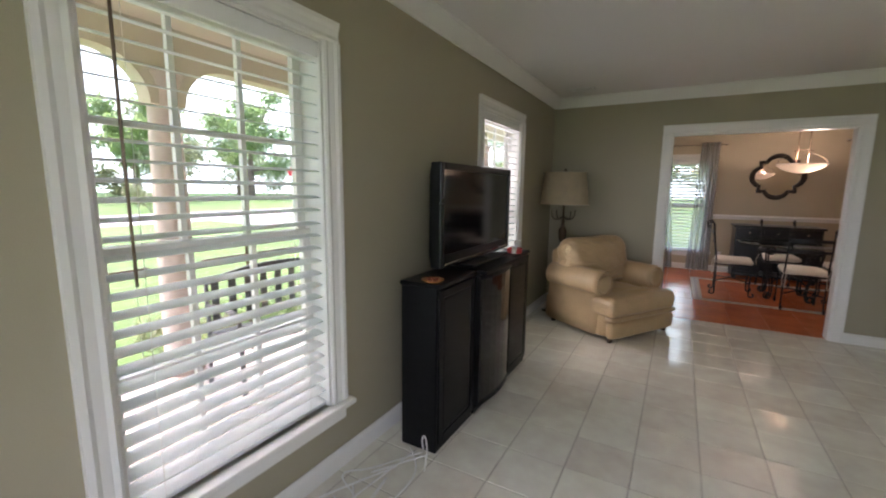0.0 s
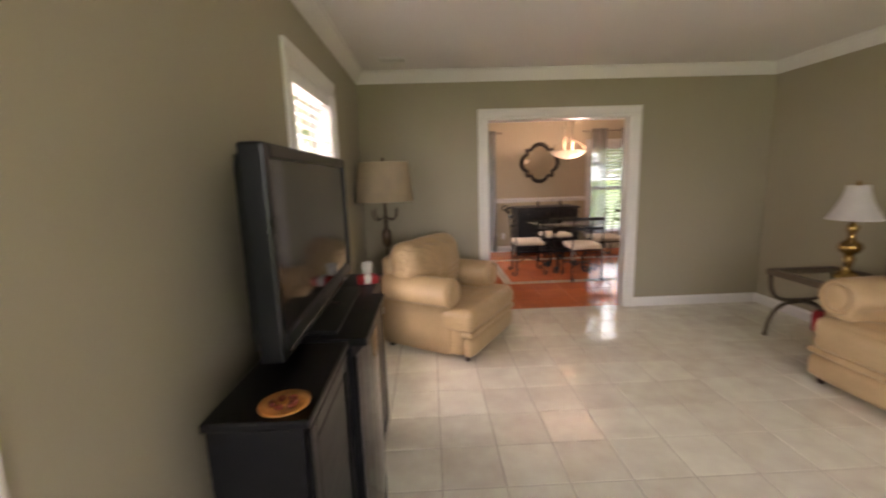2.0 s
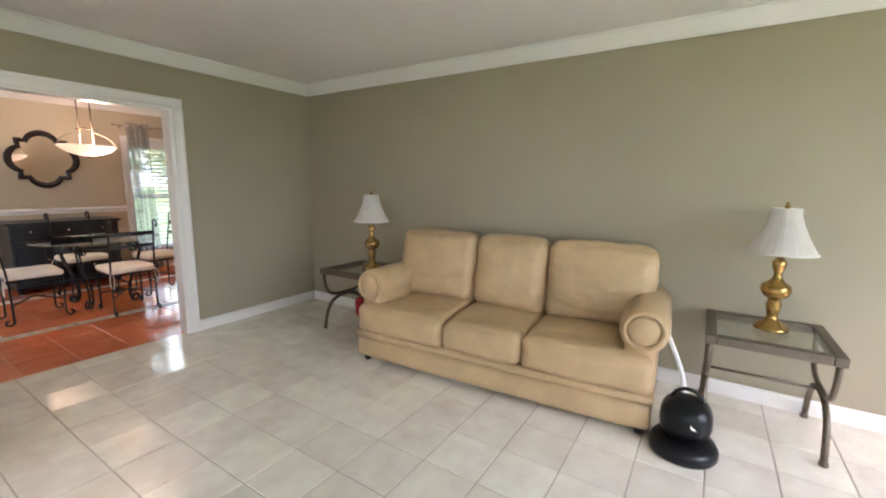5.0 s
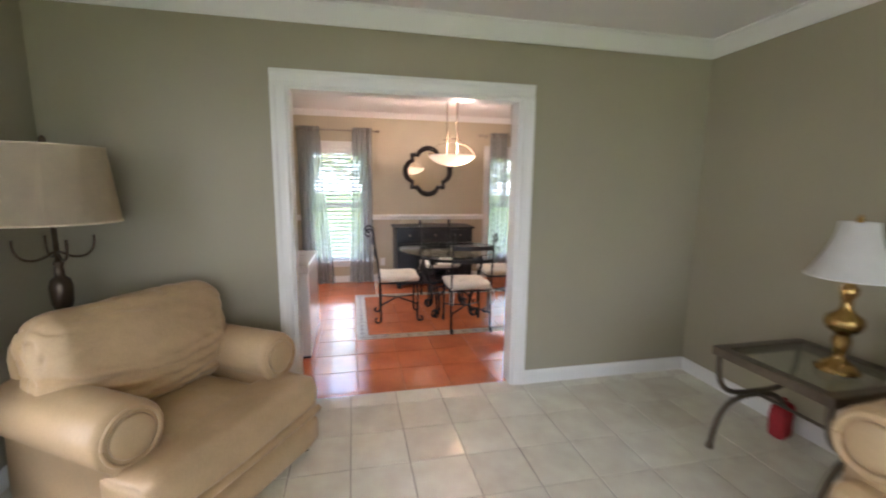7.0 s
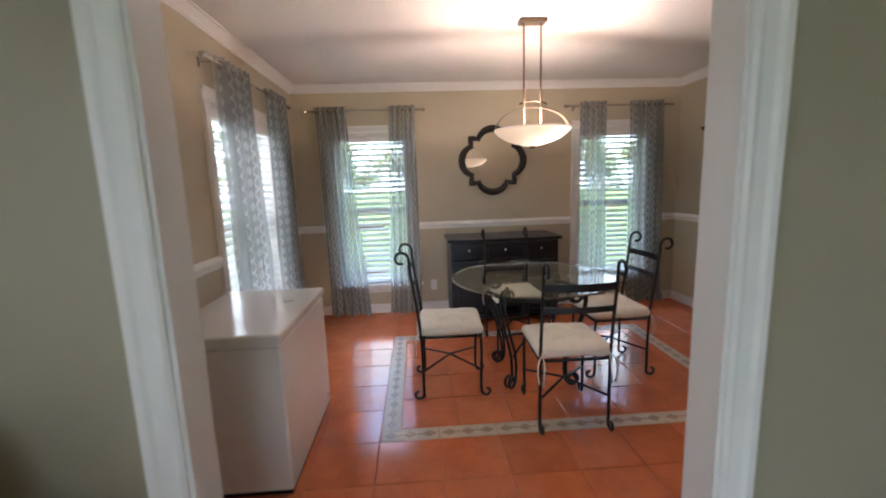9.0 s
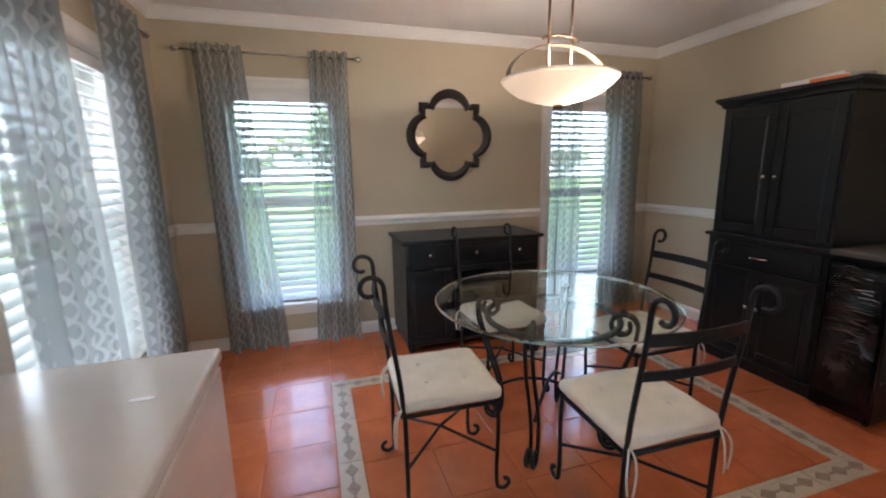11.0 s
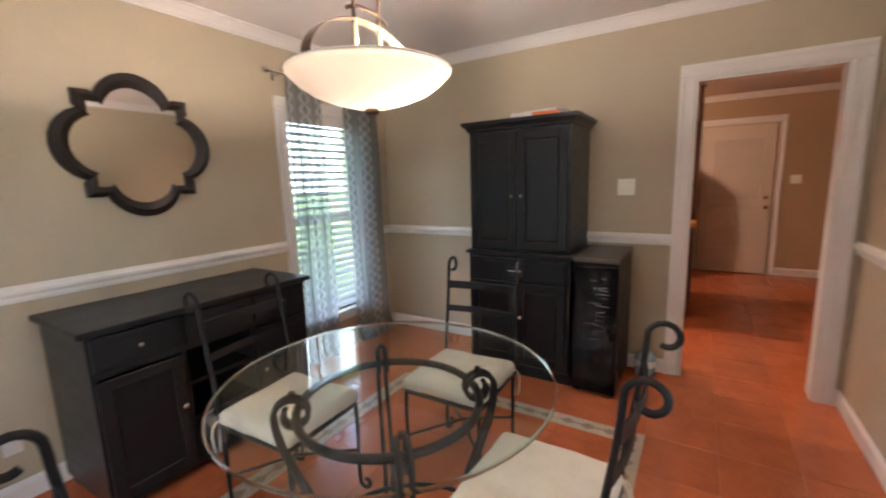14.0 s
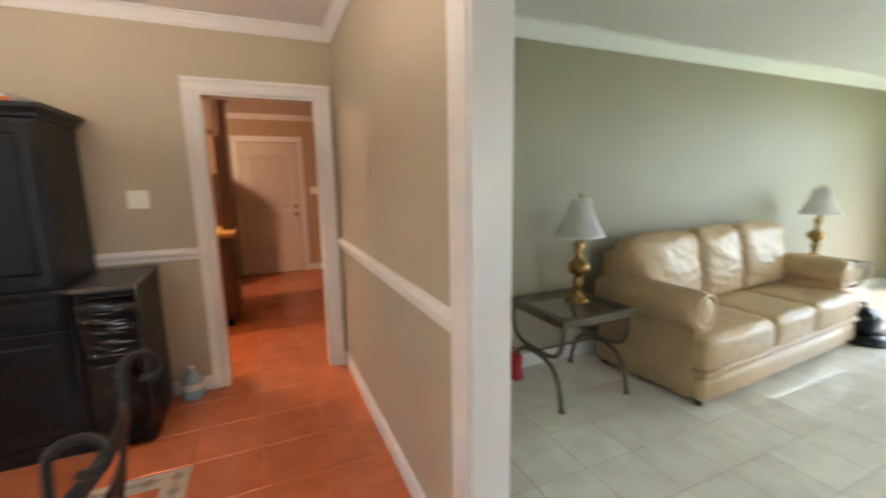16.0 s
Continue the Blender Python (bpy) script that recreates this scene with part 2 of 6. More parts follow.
def slat_vinyl():
    """Thin white vinyl that lets a little of the daylight through."""
    m = VINYL.copy()
    m.name = "thin_white_slat_vinyl"
    nt = m.node_tree
    tl, mx = nt.nodes.new("ShaderNodeBsdfTranslucent"), nt.nodes.new("ShaderNodeMixShader")
    tl.inputs["Color"].default_value = (0.78, 0.91, 0.92, 1)
    mx.inputs["Fac"].default_value = 0.30
    nt.links.new(nt.nodes["Principled BSDF"].outputs[0], mx.inputs[1])
    nt.links.new(tl.outputs[0], mx.inputs[2])
    nt.links.new(mx.outputs[0], nt.nodes["Material Output"].inputs["Surface"])
    return m


SLAT = slat_vinyl()


def sheer_cloth():
    """Grey sheer curtain with a woven ogee trellis, part see-through."""
    m = bpy.data.materials.new("grey_sheer_trellis_cloth")
    m.use_nodes = True
    nt = m.node_tree
    n, l = nt.nodes, nt.links
    n.remove(n["Principled BSDF"])

    def op(kind, a, b=0.0, c=0.0):
        k = n.new("ShaderNodeMath")
        k.operation = kind
        for i, v in enumerate((a, b, c)):
            if isinstance(v, (int, float)):
                k.inputs[i].default_value = v
            else:
                l.new(v, k.inputs[i])
        return k.outputs[0]

    uv = n.new("ShaderNodeUVMap")
    s = n.new("ShaderNodeSeparateXYZ")
    l.new(uv.outputs["UV"], s.inputs[0])
    u = op("MULTIPLY", s.outputs["X"], 1 / 0.135)
    v = op("MULTIPLY", s.outputs["Y"], 6.2832 / 0.17)
    w = op("MULTIPLY", op("SINE", v), 0.24)
    near = []
    for sign in (1, -1):
        f = op("FRACT", op("ADD", u, op("MULTIPLY", w, sign)))
        near.append(op("ABSOLUTE", op("SUBTRACT", f, 0.5)))
    line = op("LESS_THAN", op("MINIMUM", near[0], near[1]), 0.085)
    d, tl, tr, add, mx = [n.new("ShaderNode" + k) for k in
                          ("BsdfDiffuse", "BsdfTranslucent", "BsdfTransparent", "MixShader", "MixShader")]
    col = n.new("ShaderNodeMix")
    col.data_type = "RGBA"
    col.inputs["A"].default_value, col.inputs["B"].default_value = (0.37, 0.39, 0.39, 1), (0.51, 0.53, 0.53, 1)
    l.new(line, col.inputs["Factor"])
    l.new(col.outputs["Result"], d.inputs["Color"])
    l.new(col.outputs["Result"], tl.inputs["Color"])
    add.inputs["Fac"].default_value = 0.65
    l.new(d.outputs[0], add.inputs[1])
    l.new(tl.outputs[0], add.inputs[2])
    opac = op("MULTIPLY_ADD", line, 0.14, 0.55)
    l.new(opac, mx.inputs["Fac"])
    l.new(tr.outputs[0], mx.inputs[1])
    l.new(add.outputs[0], mx.inputs[2])
    l.new(mx.outputs[0], n["Material Output"].inputs["Surface"])
    return m


SHEER = sheer_cloth()


# ---- building helpers ----
def thing(name, label, category, place=(0, 0, 0), rz=0.0, group="", kind=""):
    ob = new(name)
    ob.empty_display_size = 0.1
    ob.matrix_world = pose(*place, 0, 0, rz)
    return tagged(ob, label, category, group, kind)


def link(name, bm, material, smooth=False):
    me = bpy.data.meshes.new(name)
    bm.to_mesh(me)
    bm.free()
    for m in (material if isinstance(material, (list, tuple)) else [material]):
        me.materials.append(m)
    if smooth:
        me.shade_smooth()
    return new(name, me)


def part(name, bm, material, parent, label="", smooth=False):
    ob = link(name, bm, material, smooth)
    ob.parent = parent
    if label:
        ob["label"] = label
    return ob


def share(name, me, parent, place=(0, 0, 0), rz=0.0, scale=(1, 1, 1)):
    ob = new(name, me)
    ob.parent = parent
    ob.location, ob.rotation_euler, ob.scale = place, (0, 0, radians(rz)), scale
    return ob


def solid(name, bm, material, label, category, kind="", smooth=False):
    return tagged(link(name, bm, material, smooth), label, category, kind=kind)


def box(bm, x0, x1, y0, y1, z0, z1, bev=0.0, segs=2, idx=0):
    g = bmesh.ops.create_cube(bm, size=1.0, matrix=Matrix.Translation(((x0 + x1) / 2, (y0 + y1) / 2, (z0 + z1) / 2))
                              @ Matrix.Diagonal((x1 - x0, y1 - y0, z1 - z0, 1)))
    vs = g["verts"]
    if bev:
        es = list({e for v in vs for e in v.link_edges})
        out = bmesh.ops.bevel(bm, geom=es, offset=bev, segments=segs, affect="EDGES", profile=0.5, clamp_overlap=True)
        vs = out["verts"]
    if idx:
        for f in {f for v in vs for f in v.link_faces}:
            f.material_index = idx
    return bm


def B(*a, **k):
    return box(bmesh.new(), *a, **k)


def boxes(rows, bev=0.0):
    bm = bmesh.new()
    for r in rows:
        box(bm, *r, bev=bev)
    return bm


def tube(bm, pts, r, segs=8, flat=1.0, taper=None):
    """A rod swept along points; flat squeezes it along its second axis."""
    pts = [Vector(p) for p in pts]
    n = len(pts)
    t0 = (pts[1] - pts[0]).normalized()
    ref = Vector((0, 0, 1)) if abs(t0.z) < 0.9 else Vector((1, 0, 0))
    nrm = t0.cross(ref).normalized()
    rings = []
    for i, p in enumerate(pts):
        t = (pts[min(i + 1, n - 1)] - pts[max(i - 1, 0)]).normalized()
        nrm = (nrm - t * nrm.dot(t)).normalized()
        bi = t.cross(nrm)
        rad = r * (taper(i / (n - 1)) if taper else 1)
        rings.append([bm.verts.new(p + (nrm * math.cos(a) + bi * math.sin(a) * flat) * rad)
                      for a in (2 * math.pi * k / segs for k in range(segs))])
    for a, b in zip(rings, rings[1:]):
        for k in range(segs):
            bm.faces.new((a[k], a[(k + 1) % segs], b[(k + 1) % segs], b[k]))
    bm.faces.new(rings[0][::-1])
    bm.faces.new(rings[-1])
    return bm


def T(pts, r, **k):
    return tube(bmesh.new(), pts, r, **k)


def lathe(bm, prof, segs=32, cap=True, at=(0, 0, 0)):
    """Turned shape from (radius, height) pairs."""
    rings = []
    for r, z in prof:
        rings.append([bm.verts.new((at[0] + r * math.cos(a), at[1] + r * math.sin(a), at[2] + z))
                      for a in (2 * math.pi * k / segs for k in range(segs))])
    for a, b in zip(rings, rings[1:]):
        for k in range(segs):
            bm.faces.new((a[k], a[(k + 1) % segs], b[(k + 1) % segs], b[k]))
    if cap:
        bm.faces.new(rings[0][::-1])
        bm.faces.new(rings[-1])
    return bm


def L(prof, **k):
    return lathe(bmesh.new(), prof, **k)


def prism(bm, outline, a0, a1, axis="y"):
    """Extrudes an outline of two coordinates along the remaining axis."""
    def at(p, s):
        return {"x": (s, p[0], p[1]), "y": (p[0], s, p[1]), "z": (p[0], p[1], s)}[axis]
    lo = [bm.verts.new(at(p, a0)) for p in outline]
    hi = [bm.verts.new(at(p, a1)) for p in outline]
    n = len(outline)
    for i in range(n):
        bm.faces.new((lo[i], lo[(i + 1) % n], hi[(i + 1) % n], hi[i]))
    bm.faces.new(lo[::-1])
    bm.faces.new(hi)
    bmesh.ops.recalc_face_normals(bm, faces=bm.faces)
    return bm


def cushion(sx, sy, sz, r, puff=0.0, side=0.0, wrinkle=0.0, seed=0.0, cuts=9, slouch=0.0):
    """A stuffed block: rounded edges, a domed top and faint wrinkles, centred on the origin."""
    bm = bmesh.new()
    bmesh.ops.create_cube(bm, size=2.0)
    bmesh.ops.subdivide_edges(bm, edges=bm.edges[:], cuts=cuts, use_grid_fill=True)
    h = Vector((sx / 2, sy / 2, sz / 2))
    for v in bm.verts:
        u = v.co.copy()
        p = Vector((u.x * h.x, u.y * h.y, u.z * h.z))
        core = Vector([max(-h[i] + r, min(h[i] - r, p[i])) for i in range(3)])
        d = p - core
        if d.length > 1e-6:
            p = core + d.normalized() * min(r, d.length) if d.length > r else p
        bulge = (1 - u.x ** 2) * (1 - u.y ** 2)
        p.z += puff * bulge * (1 if u.z > 0 else 0.3 * -1) * abs(u.z)
        p.y += side * (1 - u.x ** 2) * (1 - u.z ** 2) * u.y
        if wrinkle:
            q = Vector((p.x * 5 + seed, p.y * 9, p.z * 9))
            p += u.normalized() * noise.noise(q) * wrinkle
            if cuts > 14:
                f = Vector((p.x * 7 + seed, p.y * 7, p.z * 15 + p.x * 6))
                p -= u.normalized() * max(0, 1 - abs(noise.noise(f)) * 5) ** 2 * wrinkle * 0.8
        if slouch and u.y < 0.3:
            # the front sags: sharp creases that run down from the sides towards the middle
            for k, (zk, lean, wide) in enumerate(((-0.34, 0.30, 0.055), (-0.52, 0.26, 0.06), (-0.70, 0.20, 0.05), (-0.16, 0.16, 0.05))):
                zl = u.z - zk - lean * (abs(u.x + 0.15 * math.sin(seed + k)) ** 1.7) + 0.05 * noise.noise(Vector((u.x * 2.5 + seed, k * 3.1, 0)))
                p.y += slouch * (0.55 if k == 3 else 1.0) * (math.exp(-(zl / wide) ** 2) - 0.8 * math.exp(-((zl - 0.11) / 0.09) ** 2)) * (1 - 0.5 * u.x ** 4)
            p.y -= slouch * 2.2 * max(0.0, 1 - abs(u.z + 0.45) * 1.4) * (1 - u.x ** 2)
        v.co = p
    return bm


def moved(bm, m):
    bmesh.ops.transform(bm, matrix=m, verts=bm.verts)
    return bm


def arc(c, r, a0, a1, n, plane="xz", rr=None):
    """Points on an arc or spiral about c, in degrees."""
    out = []
    for i in range(n + 1):
        s = i / n
        a = radians(a0 + (a1 - a0) * s)
        q = r + ((rr if rr is not None else r) - r) * s
        u, v = q * math.cos(a), q * math.sin(a)
        out.append({"xz": (c[0] + u, c[1], c[2] + v), "yz": (c[0], c[1] + u, c[2] + v), "xy": (c[0] + u, c[1] + v, c[2])}[plane])
    return out


def bez(p0, p1, p2, p3, n=10):
    ps = [Vector(p) for p in (p0, p1, p2, p3)]
    return [tuple(ps[0] * (1 - t) ** 3 + ps[1] * 3 * t * (1 - t) ** 2 + ps[2] * 3 * t * t * (1 - t) + ps[3] * t ** 3)
            for t in (i / n for i in range(n + 1))]


# ---- the rooms ----
H_C = 2.50                     # ceiling height
LX, LY = 4.26, -6.6            # living room: x 0..LX, y LY..0
DX0, DX1, DY0, DY1 = 0.64, 4.93, 0.13, 3.585
OP = (1.29, 2.78, 2.03)        # wide opening between the rooms
KD = (0.255, 0.99, 2.03)       # doorway to the kitchen, along y
KX, KY0, KY1 = 8.92, -1.6, 4.2
WIN_Z = (0.36, 2.06)
DWIN_Z = (0.34, 1.99)
# Added opening, out of view, for the west fill lamp.
W_FILL = (-6.32, -5.28)
W1, W2 = (-4.70, -3.825), (-2.105, -1.22)
WA, WB, WC = (1.05, 1.85), (3.77, 4.57), (1.76, 2.86)


def welded(bm):
    bmesh.ops.remove_doubles(bm, verts=bm.verts, dist=0.0005)
    return bm


def wall_x(name, x0, x1, y0, y1, holes, label, material=WALL):
    """A wall running along y with openings (y0, y1, z0, z1)."""
    bm = bmesh.new()
    y = y0
    for a, b, lo, hi in sorted(holes):
        box(bm, x0, x1, y, a, 0, H_C)
        if lo > 0:
            box(bm, x0, x1, a, b, 0, lo)
        box(bm, x0, x1, a, b, hi, H_C)
        y = b
    box(bm, x0, x1, y, y1, 0, H_C)
    return solid(name, welded(bm), material, label, "wall", "structure")


def wall_y(name, y0, y1, x0, x1, holes, label, material=WALL):
    bm = bmesh.new()
    x = x0
    for a, b, lo, hi in sorted(holes):
        box(bm, x, a, y0, y1, 0, H_C)
        if lo > 0:
            box(bm, a, b, y0, y1, 0, lo)
        box(bm, a, b, y0, y1, hi, H_C)
        x = b
    box(bm, x, x1, y0, y1, 0, H_C)
    return solid(name, welded(bm), material, label, "wall", "structure")


wall_x("wall_west_living", -0.16, 0, LY, 0, [(*W_FILL, *WIN_Z), (*W1, *WIN_Z), (*W2, *WIN_Z)], "greige painted window wall of the living room")
wall_x("wall_east_living", LX, LX + 0.13, LY, 0, [], "greige painted wall behind the tan sofa")
# Opening added out of view so that the south fill lamp shines in.
wall_y("wall_south_living", LY - 0.13, LY, -0.16, LX + 0.13, [(0.85, 3.35, 0.48, 2.22)], "greige painted end wall with an added light opening")
wall_y("wall_divider", 0, 0.065, -0.16, 5.07, [(OP[0], OP[1], 0, OP[2])], "greige wall with a wide cased opening")
wall_y("wall_south_dining", 0.065, DY0, DX0 - 0.16, 5.07, [(OP[0], OP[1], 0, OP[2])], "beige dining room side of the cased opening", WALL_D)
wall_x("wall_west_dining", DX0 - 0.16, DX0, DY0, DY1, [(*WC, *DWIN_Z)], "beige dining room wall with a curtained window", WALL_D)
wall_y("wall_north_dining", DY1, DY1 + 0.16, DX0 - 0.16, 5.07, [(*WA, *DWIN_Z), (*WB, *DWIN_Z)], "beige dining room wall with two windows and a mirror", WALL_D)
wall_x("wall_east_dining", DX1, 5.07, DY0, DY1, [(KD[0], KD[1], 0, KD[2])], "beige wall with the doorway to the kitchen", WALL_D)
wall_x("wall_east_kitchen", KX, KX + 0.13, KY0, KY1, [], "warm beige kitchen wall with a back door", WALL_K)
wall_y("wall_south_kitchen", KY0 - 0.13, KY0, 5.07, KX, [], "warm beige kitchen side wall", WALL_K)
wall_y("wall_north_kitchen", KY1, KY1 + 0.13, 5.07, KX, [], "warm beige kitchen side wall", WALL_K)
wall_x("wall_west_kitchen", 4.95, 5.07, DY1 + 0.16, KY1, [], "warm beige kitchen return wall", WALL_K)
wall_x("wall_west_kitchen_south", 4.95, 5.07, KY0, 0, [], "warm beige kitchen return wall", WALL_K)
solid("ceiling_living", B(-0.16, LX + 0.13, LY - 0.13, 0.065, H_C, H_C + 0.12), CEIL, "white painted living room ceiling", "ceiling", "structure")
solid("ceiling_dining", B(DX0 - 0.16, 5.0, 0.066, DY1 + 0.16, H_C, H_C + 0.12), CEIL, "white painted dining room ceiling", "ceiling", "structure")
solid("ceiling_kitchen", B(5.001, KX + 0.13, KY0 - 0.13, KY1 + 0.13, H_C, H_C + 0.12), CEIL, "white painted kitchen ceiling", "ceiling", "structure")


# trim: crown moulding, baseboards, chair rail
def crown_profile(h, d):
    return [(0, 0), (0.012, 0), (0.016, h * 0.12), (0.022, h * 0.18), (d * 0.45, h * 0.42), (d * 0.75, h * 0.78),
            (d * 0.82, h * 0.86), (d, h * 0.9), (d, h), (0, h)]


def base_profile(h):
    return [(0, 0), (0.016, 0), (0.016, h * 0.78), (0.012, h * 0.88), (0.006, h), (0, h)]


def rail_profile():
    return [(0, 0), (0.012, 0), (0.016, 0.012), (0.016, 0.026), (0.022, 0.034), (0.03, 0.042), (0.03, 0.056), (0.02, 0.066), (0.014, 0.078), (0, 0.078)]


def run(name, prof, z, a, b, label, material=TRIM):
    """A moulding along the wall from a to b; the room lies to the left of that way."""
    a, b = Vector((*a, 0)), Vector((*b, 0))
    t = (b - a).normalized()
    inward = Vector((-t.y, t.x, 0))
    bm = bmesh.new()
    ends = []
    for p in (a, b):
        ends.append([bm.verts.new(p + inward * d + Vector((0, 0, z + h))) for d, h in prof])
    n = len(prof)
    for i in range(n):
        bm.faces.new((ends[0][i], ends[0][(i + 1) % n], ends[1][(i + 1) % n], ends[1][i]))
    bm.faces.new(ends[0][::-1])
    bm.faces.new(ends[1])
    bmesh.ops.recalc_face_normals(bm, faces=bm.faces)
    return solid(name, bm, material, label, "trim", "structure")


CAS = 0.095
C_L, C_D = 0.11, 0.075
lc, dc = crown_profile(C_L, 0.085), crown_profile(C_D, 0.07)
for a, b in (((LX, LY), (LX, 0)), ((LX, 0), (0, 0)), ((0, 0), (0, LY)), ((0, LY), (LX, LY))):
    run("crown_living", lc, H_C - C_L, a, b, "white crown moulding")
for a, b in (((DX1, DY0), (DX1, DY1)), ((DX1, DY1), (DX0, DY1)), ((DX0, DY1), (DX0, DY0)), ((DX0, DY0), (DX1, DY0))):
    run("crown_dining", dc, H_C - C_D, a, b, "white crown moulding")
bp = base_profile(0.10)
for a, b in (((LX, LY), (LX, 0)), ((LX, 0), (OP[1] + CAS, 0)), ((OP[0] - CAS, 0), (0, 0)), ((0, 0), (0, LY)), ((0, LY), (LX, LY))):
    run("baseboard_living", bp, 0, a, b, "white painted baseboard")
for a, b in (((DX1, KD[1] + CAS), (DX1, DY1)), ((DX1, DY1), (DX0, DY1)), ((DX0, DY1), (DX0, DY0)), ((DX0, DY0), (OP[0] - CAS, DY0)),
             ((OP[1] + CAS, DY0), (DX1, DY0)), ((DX1, DY0), (DX1, KD[0] - CAS))):
    run("baseboard_dining", bp, 0, a, b, "white painted baseboard")
rp = rail_profile()
for a, b in (((DX1, KD[1] + CAS), (DX1, DY1)), ((DX1, DY1), (WB[1] + 0.09, DY1)), ((WB[0] - 0.09, DY1), (WA[1] + 0.09, DY1)),
             ((WA[0] - 0.09, DY1), (DX0, DY1)), ((DX0, DY1), (DX0, WC[1] + 0.09)), ((DX0, WC[0] - 0.09), (DX0, DY0)),
             ((DX0, DY0), (OP[0] - CAS, DY0)), ((OP[1] + CAS, DY0), (DX1, DY0))):
    run("chair_rail", rp, 0.945, a, b, "white chair rail moulding")
for a, b in (((KX, KY0), (KX, KY1)), ((5.07, KY0), (KX, KY0))):
    run("crown_kitchen", dc, H_C - C_D, a, b, "white crown moulding")
for a, b in (((KX, KY0), (KX, 0.02)), ((KX, 1.16), (KX, KY1)), ((5.07, KY0), (KX, KY0))):
    run("baseboard_kitchen", bp, 0, a, b, "white painted baseboard")


def casing_piece(bm, w, ln):
    """A moulded casing board w wide and ln long, lying in x and z, its face towards -y."""
    prof = [(0, 0), (0, -0.012), (w * 0.12, -0.018), (w * 0.3, -0.014), (w * 0.62, -0.017), (w * 0.78, -0.024), (w, -0.024), (w, 0)]
    lo = [bm.verts.new((x, y, 0)) for x, y in prof]
    hi = [bm.verts.new((x, y, ln)) for x, y in prof]
    n = len(prof)
    for i in range(n):
        bm.faces.new((lo[i], lo[(i + 1) % n], hi[(i + 1) % n], hi[i]))
    bm.faces.new(lo[::-1])
    bm.faces.new(hi)
    bmesh.ops.recalc_face_normals(bm, faces=bm.faces)
    return bm


def casing(parent, x0, x1, z0, z1, w, m, sill=False):
    """Boards round an opening; m carries the flat, -y facing set onto its wall."""
    part("casing_side", moved(casing_piece(bmesh.new(), w, z1 - z0), m @ pose(x1, 0, z0)), TRIM, parent)
    part("casing_side", moved(casing_piece(bmesh.new(), w, z1 - z0), m @ pose(x0, 0, z0) @ Matrix.Diagonal((-1, 1, 1, 1))), TRIM, parent)
    head = moved(casing_piece(bmesh.new(), w, x1 - x0 + 2 * w), pose(x0 - w, 0, z1) @ Matrix(((0, 0, 1, 0), (0, 1, 0, 0), (1, 0, 0, 0), (0, 0, 0, 1))))
    part("casing_head", moved(head, m), TRIM, parent)


def lining(parent, x0, x1, z1, depth, m):
    """Jamb boards that line an opening of that depth, which runs back along +y."""
    t = 0.012
    for name, r in (("jamb", (x0, x0 + t, -0.002, depth + 0.002, 0, z1)), ("jamb", (x1 - t, x1, -0.002, depth + 0.002, 0, z1)),
                    ("head_jamb", (x0 + t, x1 - t, -0.002, depth + 0.002, z1 - t, z1))):
        part(name, moved(B(*r), m), TRIM, parent)


op_frame = thing("door_1", "white cased opening between living and dining rooms", "opening", kind="structure")
casing(op_frame, OP[0], OP[1], 0, OP[2], CAS, Matrix())
casing(op_frame, -OP[1], -OP[0], 0, OP[2], CAS, pose(0, DY0, 0, 0, 0, 180))
lining(op_frame, OP[0], OP[1], OP[2], DY0, Matrix())
k_frame = thing("door_2", "white cased doorway leading to the kitchen", "opening", kind="structure")
mk = pose(DX1, 0, 0, 0, 0, -90)      # local x runs along -y, face towards -x
casing(k_frame, -KD[1], -KD[0], 0, KD[2], CAS, mk)
lining(k_frame, -KD[1], -KD[0], KD[2], 0.13, mk)
casing(k_frame, KD[0], KD[1], 0, KD[2], CAS, pose(5.07, 0, 0, 0, 0, 90))


